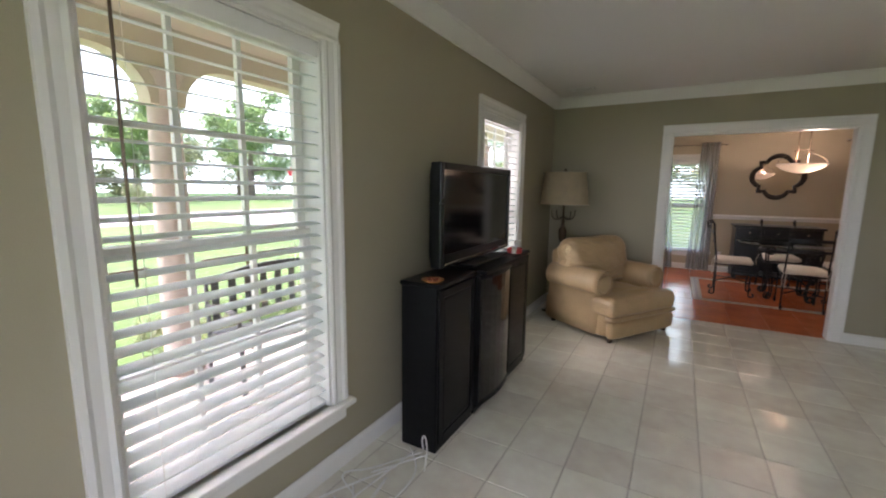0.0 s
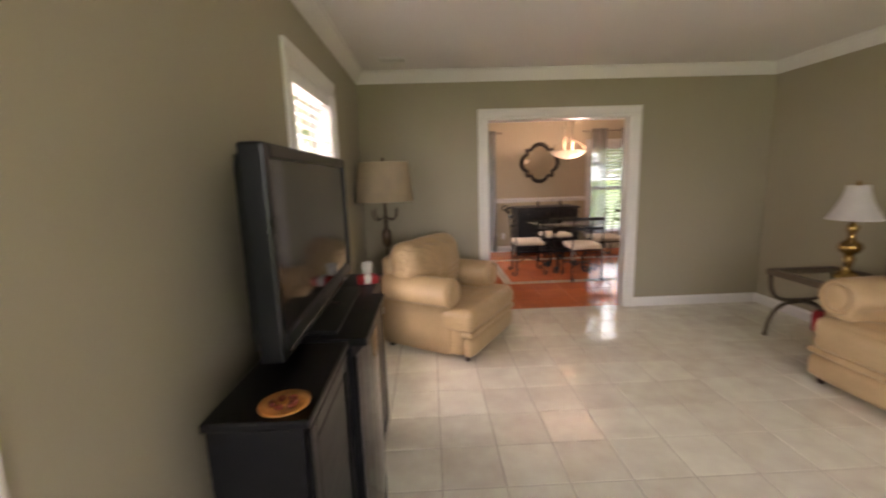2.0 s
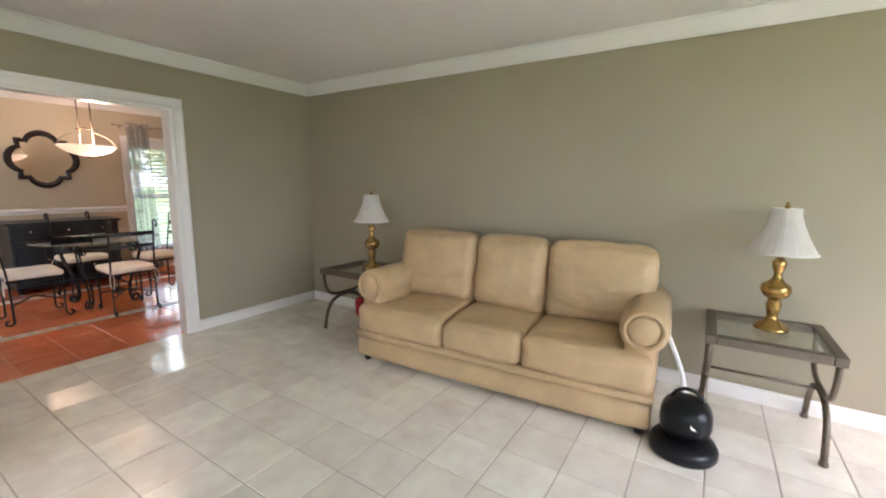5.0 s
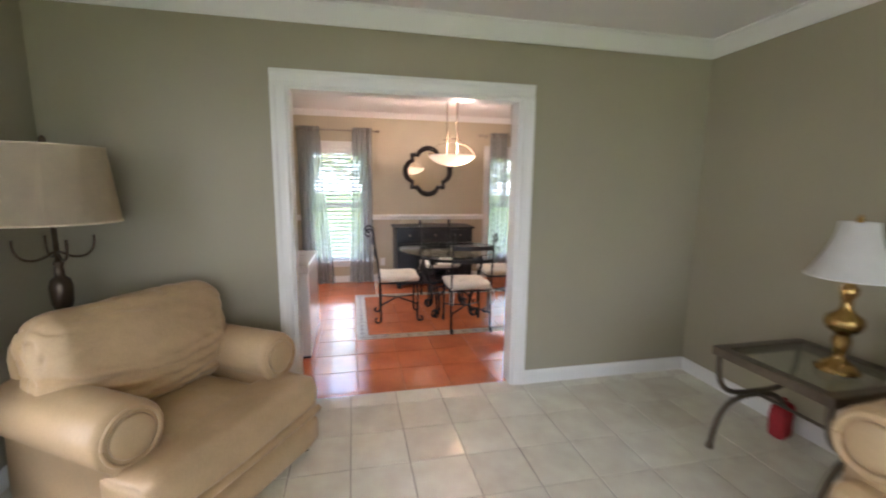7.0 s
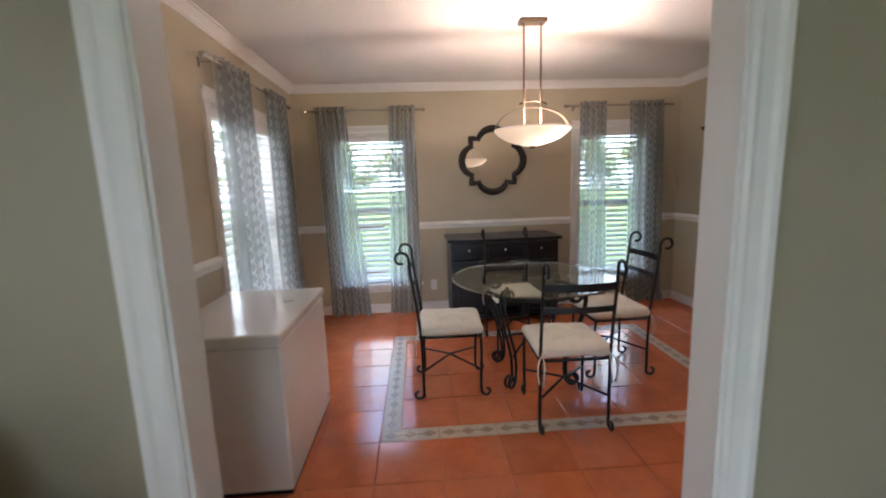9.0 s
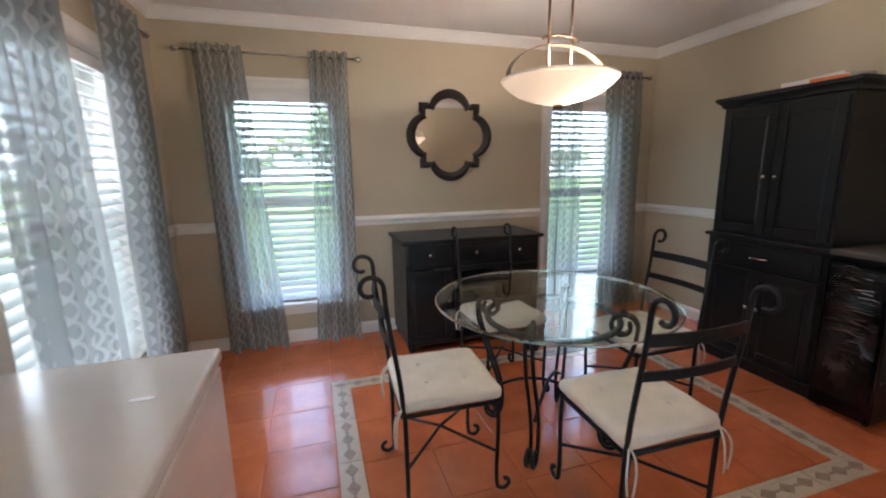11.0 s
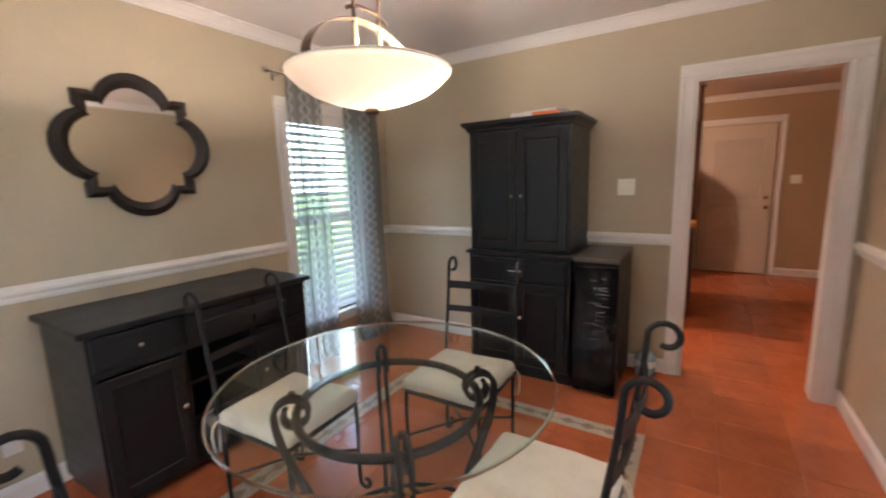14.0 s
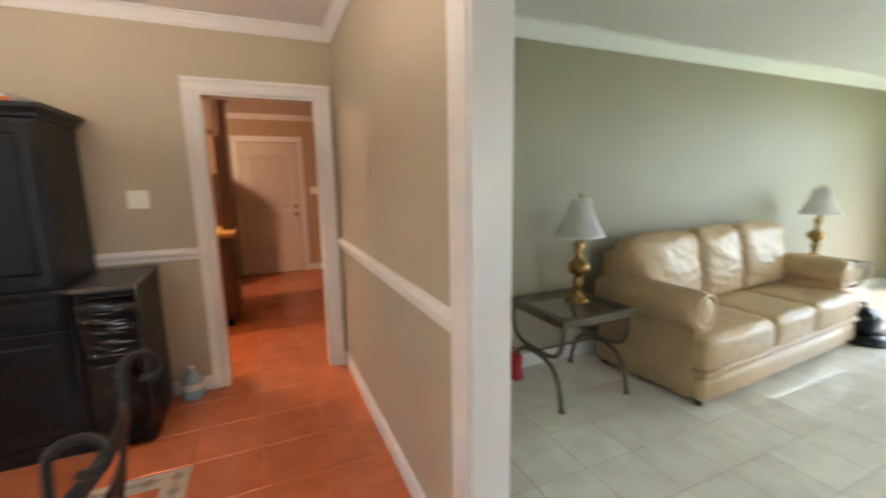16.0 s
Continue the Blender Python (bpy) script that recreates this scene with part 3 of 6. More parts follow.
# ---- windows with blinds ----
def window(name, w, z0, z1, m, label, grid=True):
    """A double-hung window in an opening w wide; local x across, -y into the room, y = 0 at the wall's face."""
    win = thing(name, label, "window", kind="structure")
    h = z1 - z0
    casing(win, 0, w, z0, z1, 0.09, m)
    part("window_sill", moved(B(-0.12, w + 0.12, -0.055, 0.10, z0 - 0.028, z0, bev=0.006), m), TRIM, win)
    part("apron", moved(B(-0.085, w + 0.085, -0.016, -0.001, z0 - 0.10, z0 - 0.029, bev=0.003), m), TRIM, win)
    for nm, r in (("jamb", (0, 0.014, 0.0, 0.155, z0, z1)), ("jamb", (w - 0.014, w, 0.0, 0.155, z0, z1)), ("head_jamb", (0.014, w - 0.014, 0.0, 0.155, z1 - 0.014, z1))):
        part(nm, moved(B(*r), m), TRIM, win)
    mid = z0 + h * 0.5
    for nm, lo, hi, y in (("upper_sash", mid - 0.02, z1 - 0.014, 0.125), ("lower_sash", z0, mid + 0.02, 0.095)):
        s = 0.042
        bm = boxes([(0.014, 0.014 + s, y, y + 0.028, lo, hi), (w - 0.014 - s, w - 0.014, y, y + 0.028, lo, hi),
                    (0.014 + s, w - 0.014 - s, y, y + 0.028, lo, lo + s), (0.014 + s, w - 0.014 - s, y, y + 0.028, hi - s, hi)])
        sash = part(nm, moved(bm, m), TRIM, win)
        if grid:
            for i in (1, 2):
                x = 0.014 + s + (w - 0.028 - 2 * s) * i / 3
                part("muntin", moved(B(x - 0.010, x + 0.010, y + 0.003, y + 0.025, lo + s, hi - s), m), TRIM, sash)
            zc = (lo + hi) / 2
            part("muntin", moved(B(0.014 + s, w - 0.014 - s, y + 0.002, y + 0.026, zc - 0.010, zc + 0.010), m), TRIM, sash)
        pn = part("pane", moved(B(0.014 + s, w - 0.014 - s, y + 0.012, y + 0.016, lo + s, hi - s), m), PANE, sash)
        pn.visible_shadow = False
    return win


def slat_mesh(w):
    bm = bmesh.new()
    prof = [(-0.031, 0.0), (-0.015, 0.0022), (0, 0.003), (0.015, 0.0022), (0.031, 0.0)]
    top = prof
    bot = [(y, z - 0.0028) for y, z in reversed(prof)]
    out = top + bot
    return prism(bm, [(y, z) for y, z in out], 0, w, "x")


def blinds(w, z0, z1, m, label, tilt, wand=True):
    """A venetian blind with its own slats, hung just inside the casing."""
    b = thing("venetian_blind", label, "blind", group="window blinds")
    b.matrix_world = m
    y = 0.045
    part("headrail", B(0.018, w - 0.018, y - 0.028, y + 0.028, z1 - 0.062, z1 - 0.016, bev=0.004), VINYL, b)
    part("valance", B(0.016, w - 0.016, y - 0.038, y - 0.030, z1 - 0.080, z1 - 0.016, bev=0.003), VINYL, b)
    part("bottom_rail", B(0.02, w - 0.02, y - 0.026, y + 0.026, z0 + 0.004, z0 + 0.022, bev=0.005), VINYL, b)
    me = bpy.data.meshes.new("slat")
    bm = slat_mesh(w - 0.04)
    bmesh.ops.rotate(bm, cent=(0, 0, 0), matrix=Matrix.Rotation(radians(tilt), 3, "X"), verts=bm.verts)
    bm.to_mesh(me)
    bm.free()
    me.materials.append(SLAT)
    n = int((z1 - z0 - 0.11) / 0.0555)
    for i in range(n):
        s = new("slat", me)
        s.parent = b
        s.location = (0.02, y + random.uniform(-0.001, 0.001), z1 - 0.095 - i * (z1 - z0 - 0.125) / (n - 1))
        s.rotation_euler = (radians(random.uniform(-1.5, 1.5)), radians(random.uniform(-0.12, 0.12)), 0)
    for x in (0.12, w - 0.12) if w < 0.95 else (0.14, w / 2, w - 0.14):
        for dy in (-0.032, 0.032):
            part("ladder_cord", T([(x, y + dy, z1 - 0.06), (x, y + dy, z0 + 0.01)], 0.0011, segs=5), CORD, b)
    if wand:
        part("tilt_wand", T([(0.09, y - 0.045, z1 - 0.07), (0.085, y - 0.052, z1 - 0.5), (0.088, y - 0.05, z1 - 0.94)], 0.0048, segs=6), LAMPMETAL, b, "thin dark tilt wand")
    return b


for i, (a, b) in enumerate((W1, W2)):
    m = pose(0, a, 0, 0, 0, 90)
    window("window_%d" % (i + 1), b - a, *WIN_Z, m, "white double-hung window with divided panes")
    blinds(b - a, *WIN_Z, m, "white slatted blind, slats tilted open" if i == 0 else "white slatted blind behind the television", 10, wand=i == 0)
# Unseen window added round the west fill lamp's opening.
window("window_6", W_FILL[1] - W_FILL[0], *WIN_Z, pose(0, W_FILL[0], 0, 0, 0, 90), "white double-hung window with divided panes")
for i, (a, b) in enumerate((WA, WB)):
    m = pose(a, DY1, 0)
    window("window_%d" % (i + 3), b - a, *DWIN_Z, m, "white double-hung dining room window", grid=False)
    blinds(b - a, *DWIN_Z, m, "white slatted blind in a dining room window", 30, wand=False)
m = pose(DX0, WC[0], 0, 0, 0, 90)
window("window_5", WC[1] - WC[0], *DWIN_Z, m, "white double-hung side window of the dining room", grid=False)
blinds(WC[1] - WC[0], *DWIN_Z, m, "white slatted blind in the side window", 34, wand=False)


# ---- curtains ----
def curtain_sheet(w_top, w_bot, z0, z1, folds, shift, seed, depth=0.045):
    """A hanging sheet with soft pleats; it spreads and drifts a little towards the floor."""
    rnd = random.Random(seed)
    nu, nv = folds * 12, 26
    ph = [rnd.uniform(-0.5, 0.5) for _ in range(folds + 2)]
    bm = bmesh.new()
    uvl = bm.loops.layers.uv.new("UVMap")
    grid, length = [], (w_top + w_bot) * 0.95
    for j in range(nv + 1):
        t = j / nv
        row = []
        for i in range(nu + 1):
            s = i / nu
            w = w_top + (w_bot - w_top) * t ** 1.3
            x = -w / 2 + w * s + shift * t + 0.012 * noise.noise(Vector((s * 4, t * 3, seed)))
            k = s * folds * 2 * math.pi + ph[int(s * folds)] * t * 0.9
            amp = depth * (0.75 + 0.35 * noise.noise(Vector((s * 3, t * 2.5, seed + 9))))
            y = math.sin(k) * amp + 0.02 * t * noise.noise(Vector((s * 6, t * 4, seed + 3)))
            zz = z1 + (z0 - z1) * t
            if t > 0.93:
                y += (t - 0.93) / 0.07 * 0.03 * math.sin(k * 0.5 + seed) - (t - 0.93) * 0.5
                zz += 0.012 * abs(math.sin(k)) * (t - 0.93) / 0.07
            row.append((bm.verts.new((x, y, zz)), (s * length * 1.35, zz)))
        grid.append(row)
    for j in range(nv):
        for i in range(nu):
            q = (grid[j][i], grid[j][i + 1], grid[j + 1][i + 1], grid[j + 1][i])
            f = bm.faces.new([c[0] for c in q])
            f.smooth = True
            for lp, c in zip(f.loops, q):
                lp[uvl].uv = c[1]
    return bm


def curtain_pair(m, rod_len, x_left, x_right, z_rod, label, specs):
    """A rod with finials and brackets, and two grommet curtains on it; local -y is the room."""
    y = -0.085
    rod = thing("curtain_rod", "thin brushed nickel curtain rod with ball finials", "curtain rod", group="dining room curtain rods")
    rod.matrix_world = m
    part("rod", T([(x_left, y, z_rod), (x_right, y, z_rod)], 0.008, segs=10), NICKEL, rod, smooth=True)
    for x, s in ((x_left, -1), (x_right, 1)):
        fin = L([(0.004, 0), (0.011, 0.004), (0.011, 0.012), (0.006, 0.016), (0.018, 0.026), (0.022, 0.038), (0.016, 0.052), (0.004, 0.058)], segs=14)
        part("finial", moved(fin, pose(x, y, z_rod, 0, 90 * s)), NICKEL, rod, smooth=True)
    for x in (x_left + 0.07, x_right - 0.07):
        part("bracket", boxes([(x - 0.006, x + 0.006, y, -0.002, z_rod - 0.014, z_rod - 0.006), (x - 0.012, x + 0.012, -0.008, -0.001, z_rod - 0.04, z_rod + 0.02)], bev=0.002), NICKEL, rod)
    for xc, wt, wb, folds, shift, seed in specs:
        c = thing("curtain", label, "curtain", group="dining room curtains")
        c.matrix_world = m @ pose(xc, y, 0)
        sh = part("sheer_panel", curtain_sheet(wt, wb, 0.012, z_rod + 0.045, folds, shift, seed), SHEER, c)
        for i in range(folds):
            g = bmesh.new()
            tube(g, arc((0, 0, 0), 0.021, 0, 360, 16, "yz"), 0.0045, segs=6)
            x = -wt / 2 + wt * (i + 0.5) / folds
            part("grommet", moved(g, pose(x, 0, z_rod)), NICKEL, sh, smooth=True)


sheer_label = "grey sheer trellis-patterned curtain hanging to the floor"
curtain_pair(pose(0, DY1, 0), 0, 0.84, 2.0, 2.225, sheer_label, [(1.06, 0.32, 0.44, 5, 0.10, 3), (1.81, 0.28, 0.36, 4, -0.04, 5)])
curtain_pair(pose(0, DY1, 0), 0, 3.62, 4.74, 2.225, sheer_label, [(3.89, 0.29, 0.34, 4, 0.02, 8), (4.49, 0.38, 0.42, 6, 0.04, 11)])
curtain_pair(pose(DX0, 0, 0, 0, 0, 90), 0, 1.62, 3.2, 2.225, sheer_label, [(1.98, 0.46, 0.55, 6, 0.10, 14), (2.83, 0.40, 0.50, 6, 0.06, 17)])


# ---- living room furniture ----
def leg(parent, x, y, h, material=RUBBER):
    part("foot", moved(L([(0.022, 0), (0.028, h * 0.5), (0.03, h)], segs=12), pose(x, y, 0)), material, parent, "small dark wooden foot", smooth=True)


def rolled_arm(depth, r, h, thick, z0):
    """An arm with a rolled top, its length along y from 0 (front) to depth, its outer face on +x."""
    out = [(-thick / 2, z0), (thick / 2, z0), (thick / 2 + 0.012, z0 + 0.15), (thick / 2 + 0.005, h - 2 * r + 0.03)]
    c = (0.015, h - r)
    for i in range(15):
        a = radians(-50 + (280) * i / 14)
        out.append((c[0] + r * 1.08 * math.cos(a), c[1] + r * math.sin(a)))
    out.append((-thick / 2, h - 2 * r + 0.01))
    bm = bmesh.new()
    rings = []
    steps = [(0.0, 0.90), (0.012, 0.965), (0.035, 1.0), (depth * 0.3, 1.005), (depth * 0.6, 1.0), (depth, 0.99)]
    zc = (z0 + h) / 2
    for y, s in steps:
        rings.append([bm.verts.new((x * s, y, zc + (z - zc) * (s if s < 1 else 1))) for x, z in out])
    n = len(out)
    for a, b in zip(rings, rings[1:]):
        for i in range(n):
            bm.faces.new((a[i], a[(i + 1) % n], b[(i + 1) % n], b[i]))
    bm.faces.new(rings[0])
    bm.faces.new(rings[-1][::-1])
    bmesh.ops.recalc_face_normals(bm, faces=bm.faces)
    return bm, c


def upholstered(name, label, place, rz, width, depth, seats, seat_z, arm_z, back_z, set_back, seed):
    """A leather seat with rolled arms; local -y is its front."""
    s = thing(name, label, "sofa" if seats > 1 else "armchair", place, rz)
    hw, hd = width / 2, depth / 2
    arm_w, z0 = 0.20, 0.04
    inner = width - 2 * arm_w
    base = moved(cushion(width - 0.04, depth - 0.10, 0.25, 0.03, wrinkle=0.004, seed=seed), pose(0, 0.0 + (0.03 if seats > 1 else 0.05), z0 + 0.125))
    part("base", base, LEATHER, s, smooth=True)
    front = moved(cushion(width - 0.02, 0.10, 0.17, 0.045, side=0.015, wrinkle=0.004, seed=seed + 1), pose(0, -hd + 0.055, z0 + 0.085))
    part("front_panel", front, LEATHER, s, smooth=True)
    band = moved(cushion(width - 0.005, 0.11, 0.05, 0.024, wrinkle=0.003, seed=seed + 2), pose(0, -hd + 0.056, z0 + 0.195))
    part("front_welt", band, LEATHER, s, smooth=True)
    sw = inner / seats
    for i in range(seats):
        x = -inner / 2 + sw * (i + 0.5)
        if seats == 1:
            wide, xo = width + 0.0, 0.0
        else:
            wide, xo = sw - 0.006, 0.0
            if i == 0:
                wide, xo = sw + arm_w * 0.94, -arm_w * 0.46
            if i == seats - 1:
                wide, xo = sw + arm_w * 0.94, arm_w * 0.46
        hgt = seat_z - z0 - 0.20
        # T-shaped seat: a full-width front roll and the seat between the arms
        seat = moved(cushion(wide, 0.30, hgt, 0.06, puff=0.012, side=0.02, wrinkle=0.008, seed=seed + 3 + i, cuts=20), pose(x + xo, -hd + 0.155, seat_z - hgt / 2))
        body = moved(cushion(sw - 0.004, depth - 0.34, hgt, 0.045, puff=0.022, wrinkle=0.008, seed=seed + 7 + i, cuts=20), pose(x, -hd + 0.15 + (depth - 0.34) / 2, seat_z - hgt / 2 + 0.004))
        me = bpy.data.meshes.new("tmp")
        body.to_mesh(me)
        body.free()
        seat.from_mesh(me)
        part("seat_cushion", seat, LEATHER, s, smooth=True)
        bh = back_z - seat_z + 0.06
        bw = sw + (arm_w * 0.75 if seats > 1 and i in (0, seats - 1) else 0) if seats > 1 else width - 0.07
        bx = x + ((-1 if i == 0 else 1) * arm_w * 0.37 if seats > 1 and i in (0, seats - 1) else -0.015 if seats == 1 else 0)
        back = cushion(bw - 0.006, 0.25 if seats > 1 else 0.29, bh, 0.085 if seats > 1 else 0.12, puff=0.02, side=0.035, wrinkle=0.014,
                       seed=seed + 20 + i * 3, cuts=30 if seats > 1 else 44, slouch=0.006 if seats > 1 else 0.017)
        part("back_cushion", moved(back, pose(bx, hd - 0.24, seat_z - 0.03 + bh / 2, -9)), LEATHER, s, smooth=True)
    shell = moved(cushion(width - 0.12, 0.14, back_z - z0 - 0.08, 0.06, wrinkle=0.004, seed=seed + 40), pose(0, hd - 0.09, z0 + (back_z - z0 - 0.08) / 2, -5))
    part("back_shell", shell, LEATHER, s, smooth=True)
    r = 0.125
    for sx in (-1, 1):
        bm, c = rolled_arm(depth - set_back - 0.06, r, arm_z, arm_w - 0.03, z0)
        mm = pose(sx * (hw - arm_w / 2), -hd + set_back, 0)
        if sx < 0:
            mm = mm @ Matrix.Diagonal((-1, 1, 1, 1))
        arm = part("arm", moved(bm, mm), LEATHER, s, smooth=True)
        disc = lathe(bmesh.new(), [(r * 0.66, 0.0), (r * 0.66, 0.012), (r * 0.60, 0.019), (r * 0.3, 0.023), (0.01, 0.024)], segs=28)
        part("arm_panel", moved(disc, mm @ pose(c[0], 0.002, c[1], 90)), LEATHER, arm, smooth=True)
        ringp = bmesh.new()
        tube(ringp, arc((0, 0, 0), r * 0.83, 0, 360, 32, "xz"), 0.015 if seats > 1 else 0.008, segs=8)
        part("arm_piping", moved(ringp, mm @ pose(c[0], -0.003, c[1])), LEATHER, arm, smooth=True)
    for x in (-hw + 0.07, hw - 0.07):
        for y in (-hd + 0.08, hd - 0.09):
            leg(s, x, y, z0 + 0.015)
    return s


upholstered("sofa", "tan leather three-seat sofa with rolled arms against the wall", (3.745, -2.755, 0), -86.4, 2.15, 0.90, 3, 0.47, 0.735, 0.985, 0.10, 1.0)
upholstered("armchair", "wide tan leather armchair with rolled arms and a slouched back", (0.835, -0.645, 0), 58, 0.94, 0.92, 1, 0.43, 0.66, 0.885, 0.20, 60.0)


def end_table(place, label):
    t = thing("end_table", label, "table", place, 0, "bronze end tables")
    w, d, h = 0.60, 0.60, 0.60
    for nm, r in (("rail", (-w / 2, w / 2, -d / 2, -d / 2 + 0.055, h - 0.05, h)), ("rail", (-w / 2, w / 2, d / 2 - 0.055, d / 2, h - 0.05, h)),
                  ("rail", (-w / 2, -w / 2 + 0.055, -d / 2 + 0.056, d / 2 - 0.056, h - 0.05, h)), ("rail", (w / 2 - 0.055, w / 2, -d / 2 + 0.056, d / 2 - 0.056, h - 0.05, h))):
        part(nm, B(*r, bev=0.004), BRONZE, t)
    gl = part("glass_inset", B(-w / 2 + 0.05, w / 2 - 0.05, -d / 2 + 0.05, d / 2 - 0.05, h - 0.016, h - 0.006), TABLEGLASS, t, "clear bevelled glass inset")
    gl.visible_shadow = False
    part("glass_edge", boxes([(-w / 2 + 0.056, w / 2 - 0.056, -d / 2 + 0.056, -d / 2 + 0.059, h - 0.018, h - 0.005)]), EDGEGLASS, gl)
    k = w / 2 - 0.025
    for y in (-d / 2 + 0.027, d / 2 - 0.027):
        up = bez((-k, y, h - 0.05), (-k, y, 0.30), (-0.16, y, 0.315), (0, y, 0.315), 10) + bez((0, y, 0.315), (0.16, y, 0.315), (k, y, 0.30), (k, y, h - 0.05), 10)[1:]
        dn = bez((-k, y, 0.012), (-k * 0.9, y, 0.20), (-0.2, y, 0.30), (0, y, 0.295), 10) + bez((0, y, 0.295), (0.2, y, 0.30), (k * 0.9, y, 0.20), (k, y, 0.012), 10)[1:]
        part("curved_leg", T(up, 0.015, segs=8), BRONZE, t, smooth=True)
        part("curved_leg", T(dn, 0.016, segs=8), BRONZE, t, smooth=True)
        for x in (-k, k):
            part("foot", moved(L([(0.02, 0), (0.022, 0.012), (0.017, 0.03)], segs=10), pose(x, y, 0)), BRONZE, t)
    part("stretcher", T([(0, -d / 2 + 0.03, 0.305), (0, d / 2 - 0.03, 0.305)], 0.009, segs=8), BRONZE, t, smooth=True)
    return t


end_table((3.885, -1.205, 0), "bronze metal end table with glass top, beside the sofa")
end_table((3.93, -4.36, 0), "bronze metal end table with glass top, beyond the sofa")


def table_lamp(place, label):
    t = thing("table_lamp", label, "lamp", place, 0, "brass table lamps")
    body = L([(0.085, 0), (0.088, 0.012), (0.07, 0.022), (0.062, 0.04), (0.035, 0.055), (0.026, 0.075), (0.03, 0.10), (0.038, 0.15), (0.03, 0.175),
              (0.035, 0.185), (0.062, 0.205), (0.075, 0.235), (0.068, 0.265), (0.035, 0.29), (0.022, 0.31), (0.02, 0.34), (0.032, 0.37), (0.035, 0.40), (0.02, 0.42), (0.012, 0.44)], segs=28)
    part("body", body, BRASS, t, "polished brass turned body", smooth=True)
    part("socket", L([(0.012, 0.44), (0.018, 0.45), (0.018, 0.52), (0.01, 0.53)], segs=14), BRASS, t, smooth=True)
    part("harp", T(arc((0, 0, 0.60), 0.055, -60, 240, 20, "yz"), 0.003, segs=6), BRASS, t, smooth=True)
    bm = bmesh.new()
    rows = []
    for j in range(9):
        s = j / 8
        z = 0.455 + 0.255 * s
        r = 0.165 - 0.098 * (1 - (1 - s) ** 1.6)
        rows.append([bm.verts.new(((r + 0.0022 * (k % 2)) * math.cos(a), (r + 0.0022 * (k % 2)) * math.sin(a), z)) for k, a in ((k, 2 * math.pi * k / 64) for k in range(64))])
    for a, b in zip(rows, rows[1:]):
        for k in range(64):
            bm.faces.new((a[k], a[(k + 1) % 64], b[(k + 1) % 64], b[k]))
    bmesh.ops.solidify(bm, geom=bm.faces[:], thickness=0.003)
    sh = part("shade", bm, SHADE_W, t, "white pleated bell shade")
    part("shade_rim", T(arc((0, 0, 0.456), 0.166, 0, 360, 40, "xy"), 0.004, segs=6), SHADE_W, sh, smooth=True)
    part("finial", L([(0.004, 0.70), (0.012, 0.71), (0.014, 0.72), (0.008, 0.735), (0.003, 0.745)], segs=12), BRASS, t, smooth=True)
    return t


table_lamp((3.905, -1.29, 0.60), "brass table lamp with white bell shade on the end table")
table_lamp((3.97, -4.38, 0.60), "brass table lamp with white bell shade by the far sofa arm")


def floor_lamp(place):
    t = thing("floor_lamp", "iron floor lamp with linen drum shade behind the armchair", "lamp", place)
    part("base", L([(0.13, 0), (0.132, 0.012), (0.10, 0.025), (0.04, 0.045), (0.02, 0.07)], segs=28), LAMPMETAL, t, smooth=True)
    part("pole", L([(0.012, 0.07), (0.012, 0.84), (0.018, 0.86), (0.012, 0.88), (0.011, 1.30)], segs=12), LAMPMETAL, t, smooth=True)
    part("urn", L([(0.012, 0.82), (0.030, 0.83), (0.044, 0.87), (0.048, 0.95), (0.04, 0.985), (0.022, 1.0), (0.018, 1.05), (0.026, 1.065), (0.012, 1.08)], segs=20), LAMPMETAL, t, "dark turned urn", smooth=True)
    for i in range(4):
        a = radians(45 + 90 * i)
        d = Vector((math.cos(a), math.sin(a), 0))
        pts = bez(Vector((0, 0, 1.12)) + d * 0.012, Vector((0, 0, 1.06)) + d * 0.08, Vector((0, 0, 1.08)) + d * 0.16, Vector((0, 0, 1.19)) + d * 0.15, 10)
        arm = part("branch", T(pts, 0.006, segs=7), LAMPMETAL, t, smooth=True)
        part("candle_cup", moved(L([(0.008, 0), (0.06, 0.014), (0.072, 0.022), (0.02, 0.026), (0.014, 0.06)], segs=18), pose(*(d * 0.15), 1.185)), LAMPMETAL, arm, smooth=True)
    bm = lathe(bmesh.new(), [(0.268, 1.262), (0.228, 1.615)], segs=40, cap=False)
    bmesh.ops.solidify(bm, geom=bm.faces[:], thickness=0.003)
    sh = part("shade", bm, SHADE_L, t, "tan linen drum shade", smooth=True)
    for r, z in ((0.268, 1.263), (0.228, 1.614)):
        part("shade_rim", T(arc((0, 0, z), r, 0, 360, 40, "xy"), 0.004, segs=6), SHADE_L, sh, smooth=True)
    for a in (0, 120, 240):
        c, s = math.cos(radians(a)), math.sin(radians(a))
        part("spider_arm", T([(0, 0, 1.600), (0.225 * c, 0.225 * s, 1.605)], 0.0025, segs=5), LAMPMETAL, sh)
    part("finial", L([(0.004, 1.30), (0.004, 1.615), (0.016, 1.63), (0.014, 1.655), (0.004, 1.665)], segs=12), LAMPMETAL, t, smooth=True)


floor_lamp((0.262, -0.40, 0))


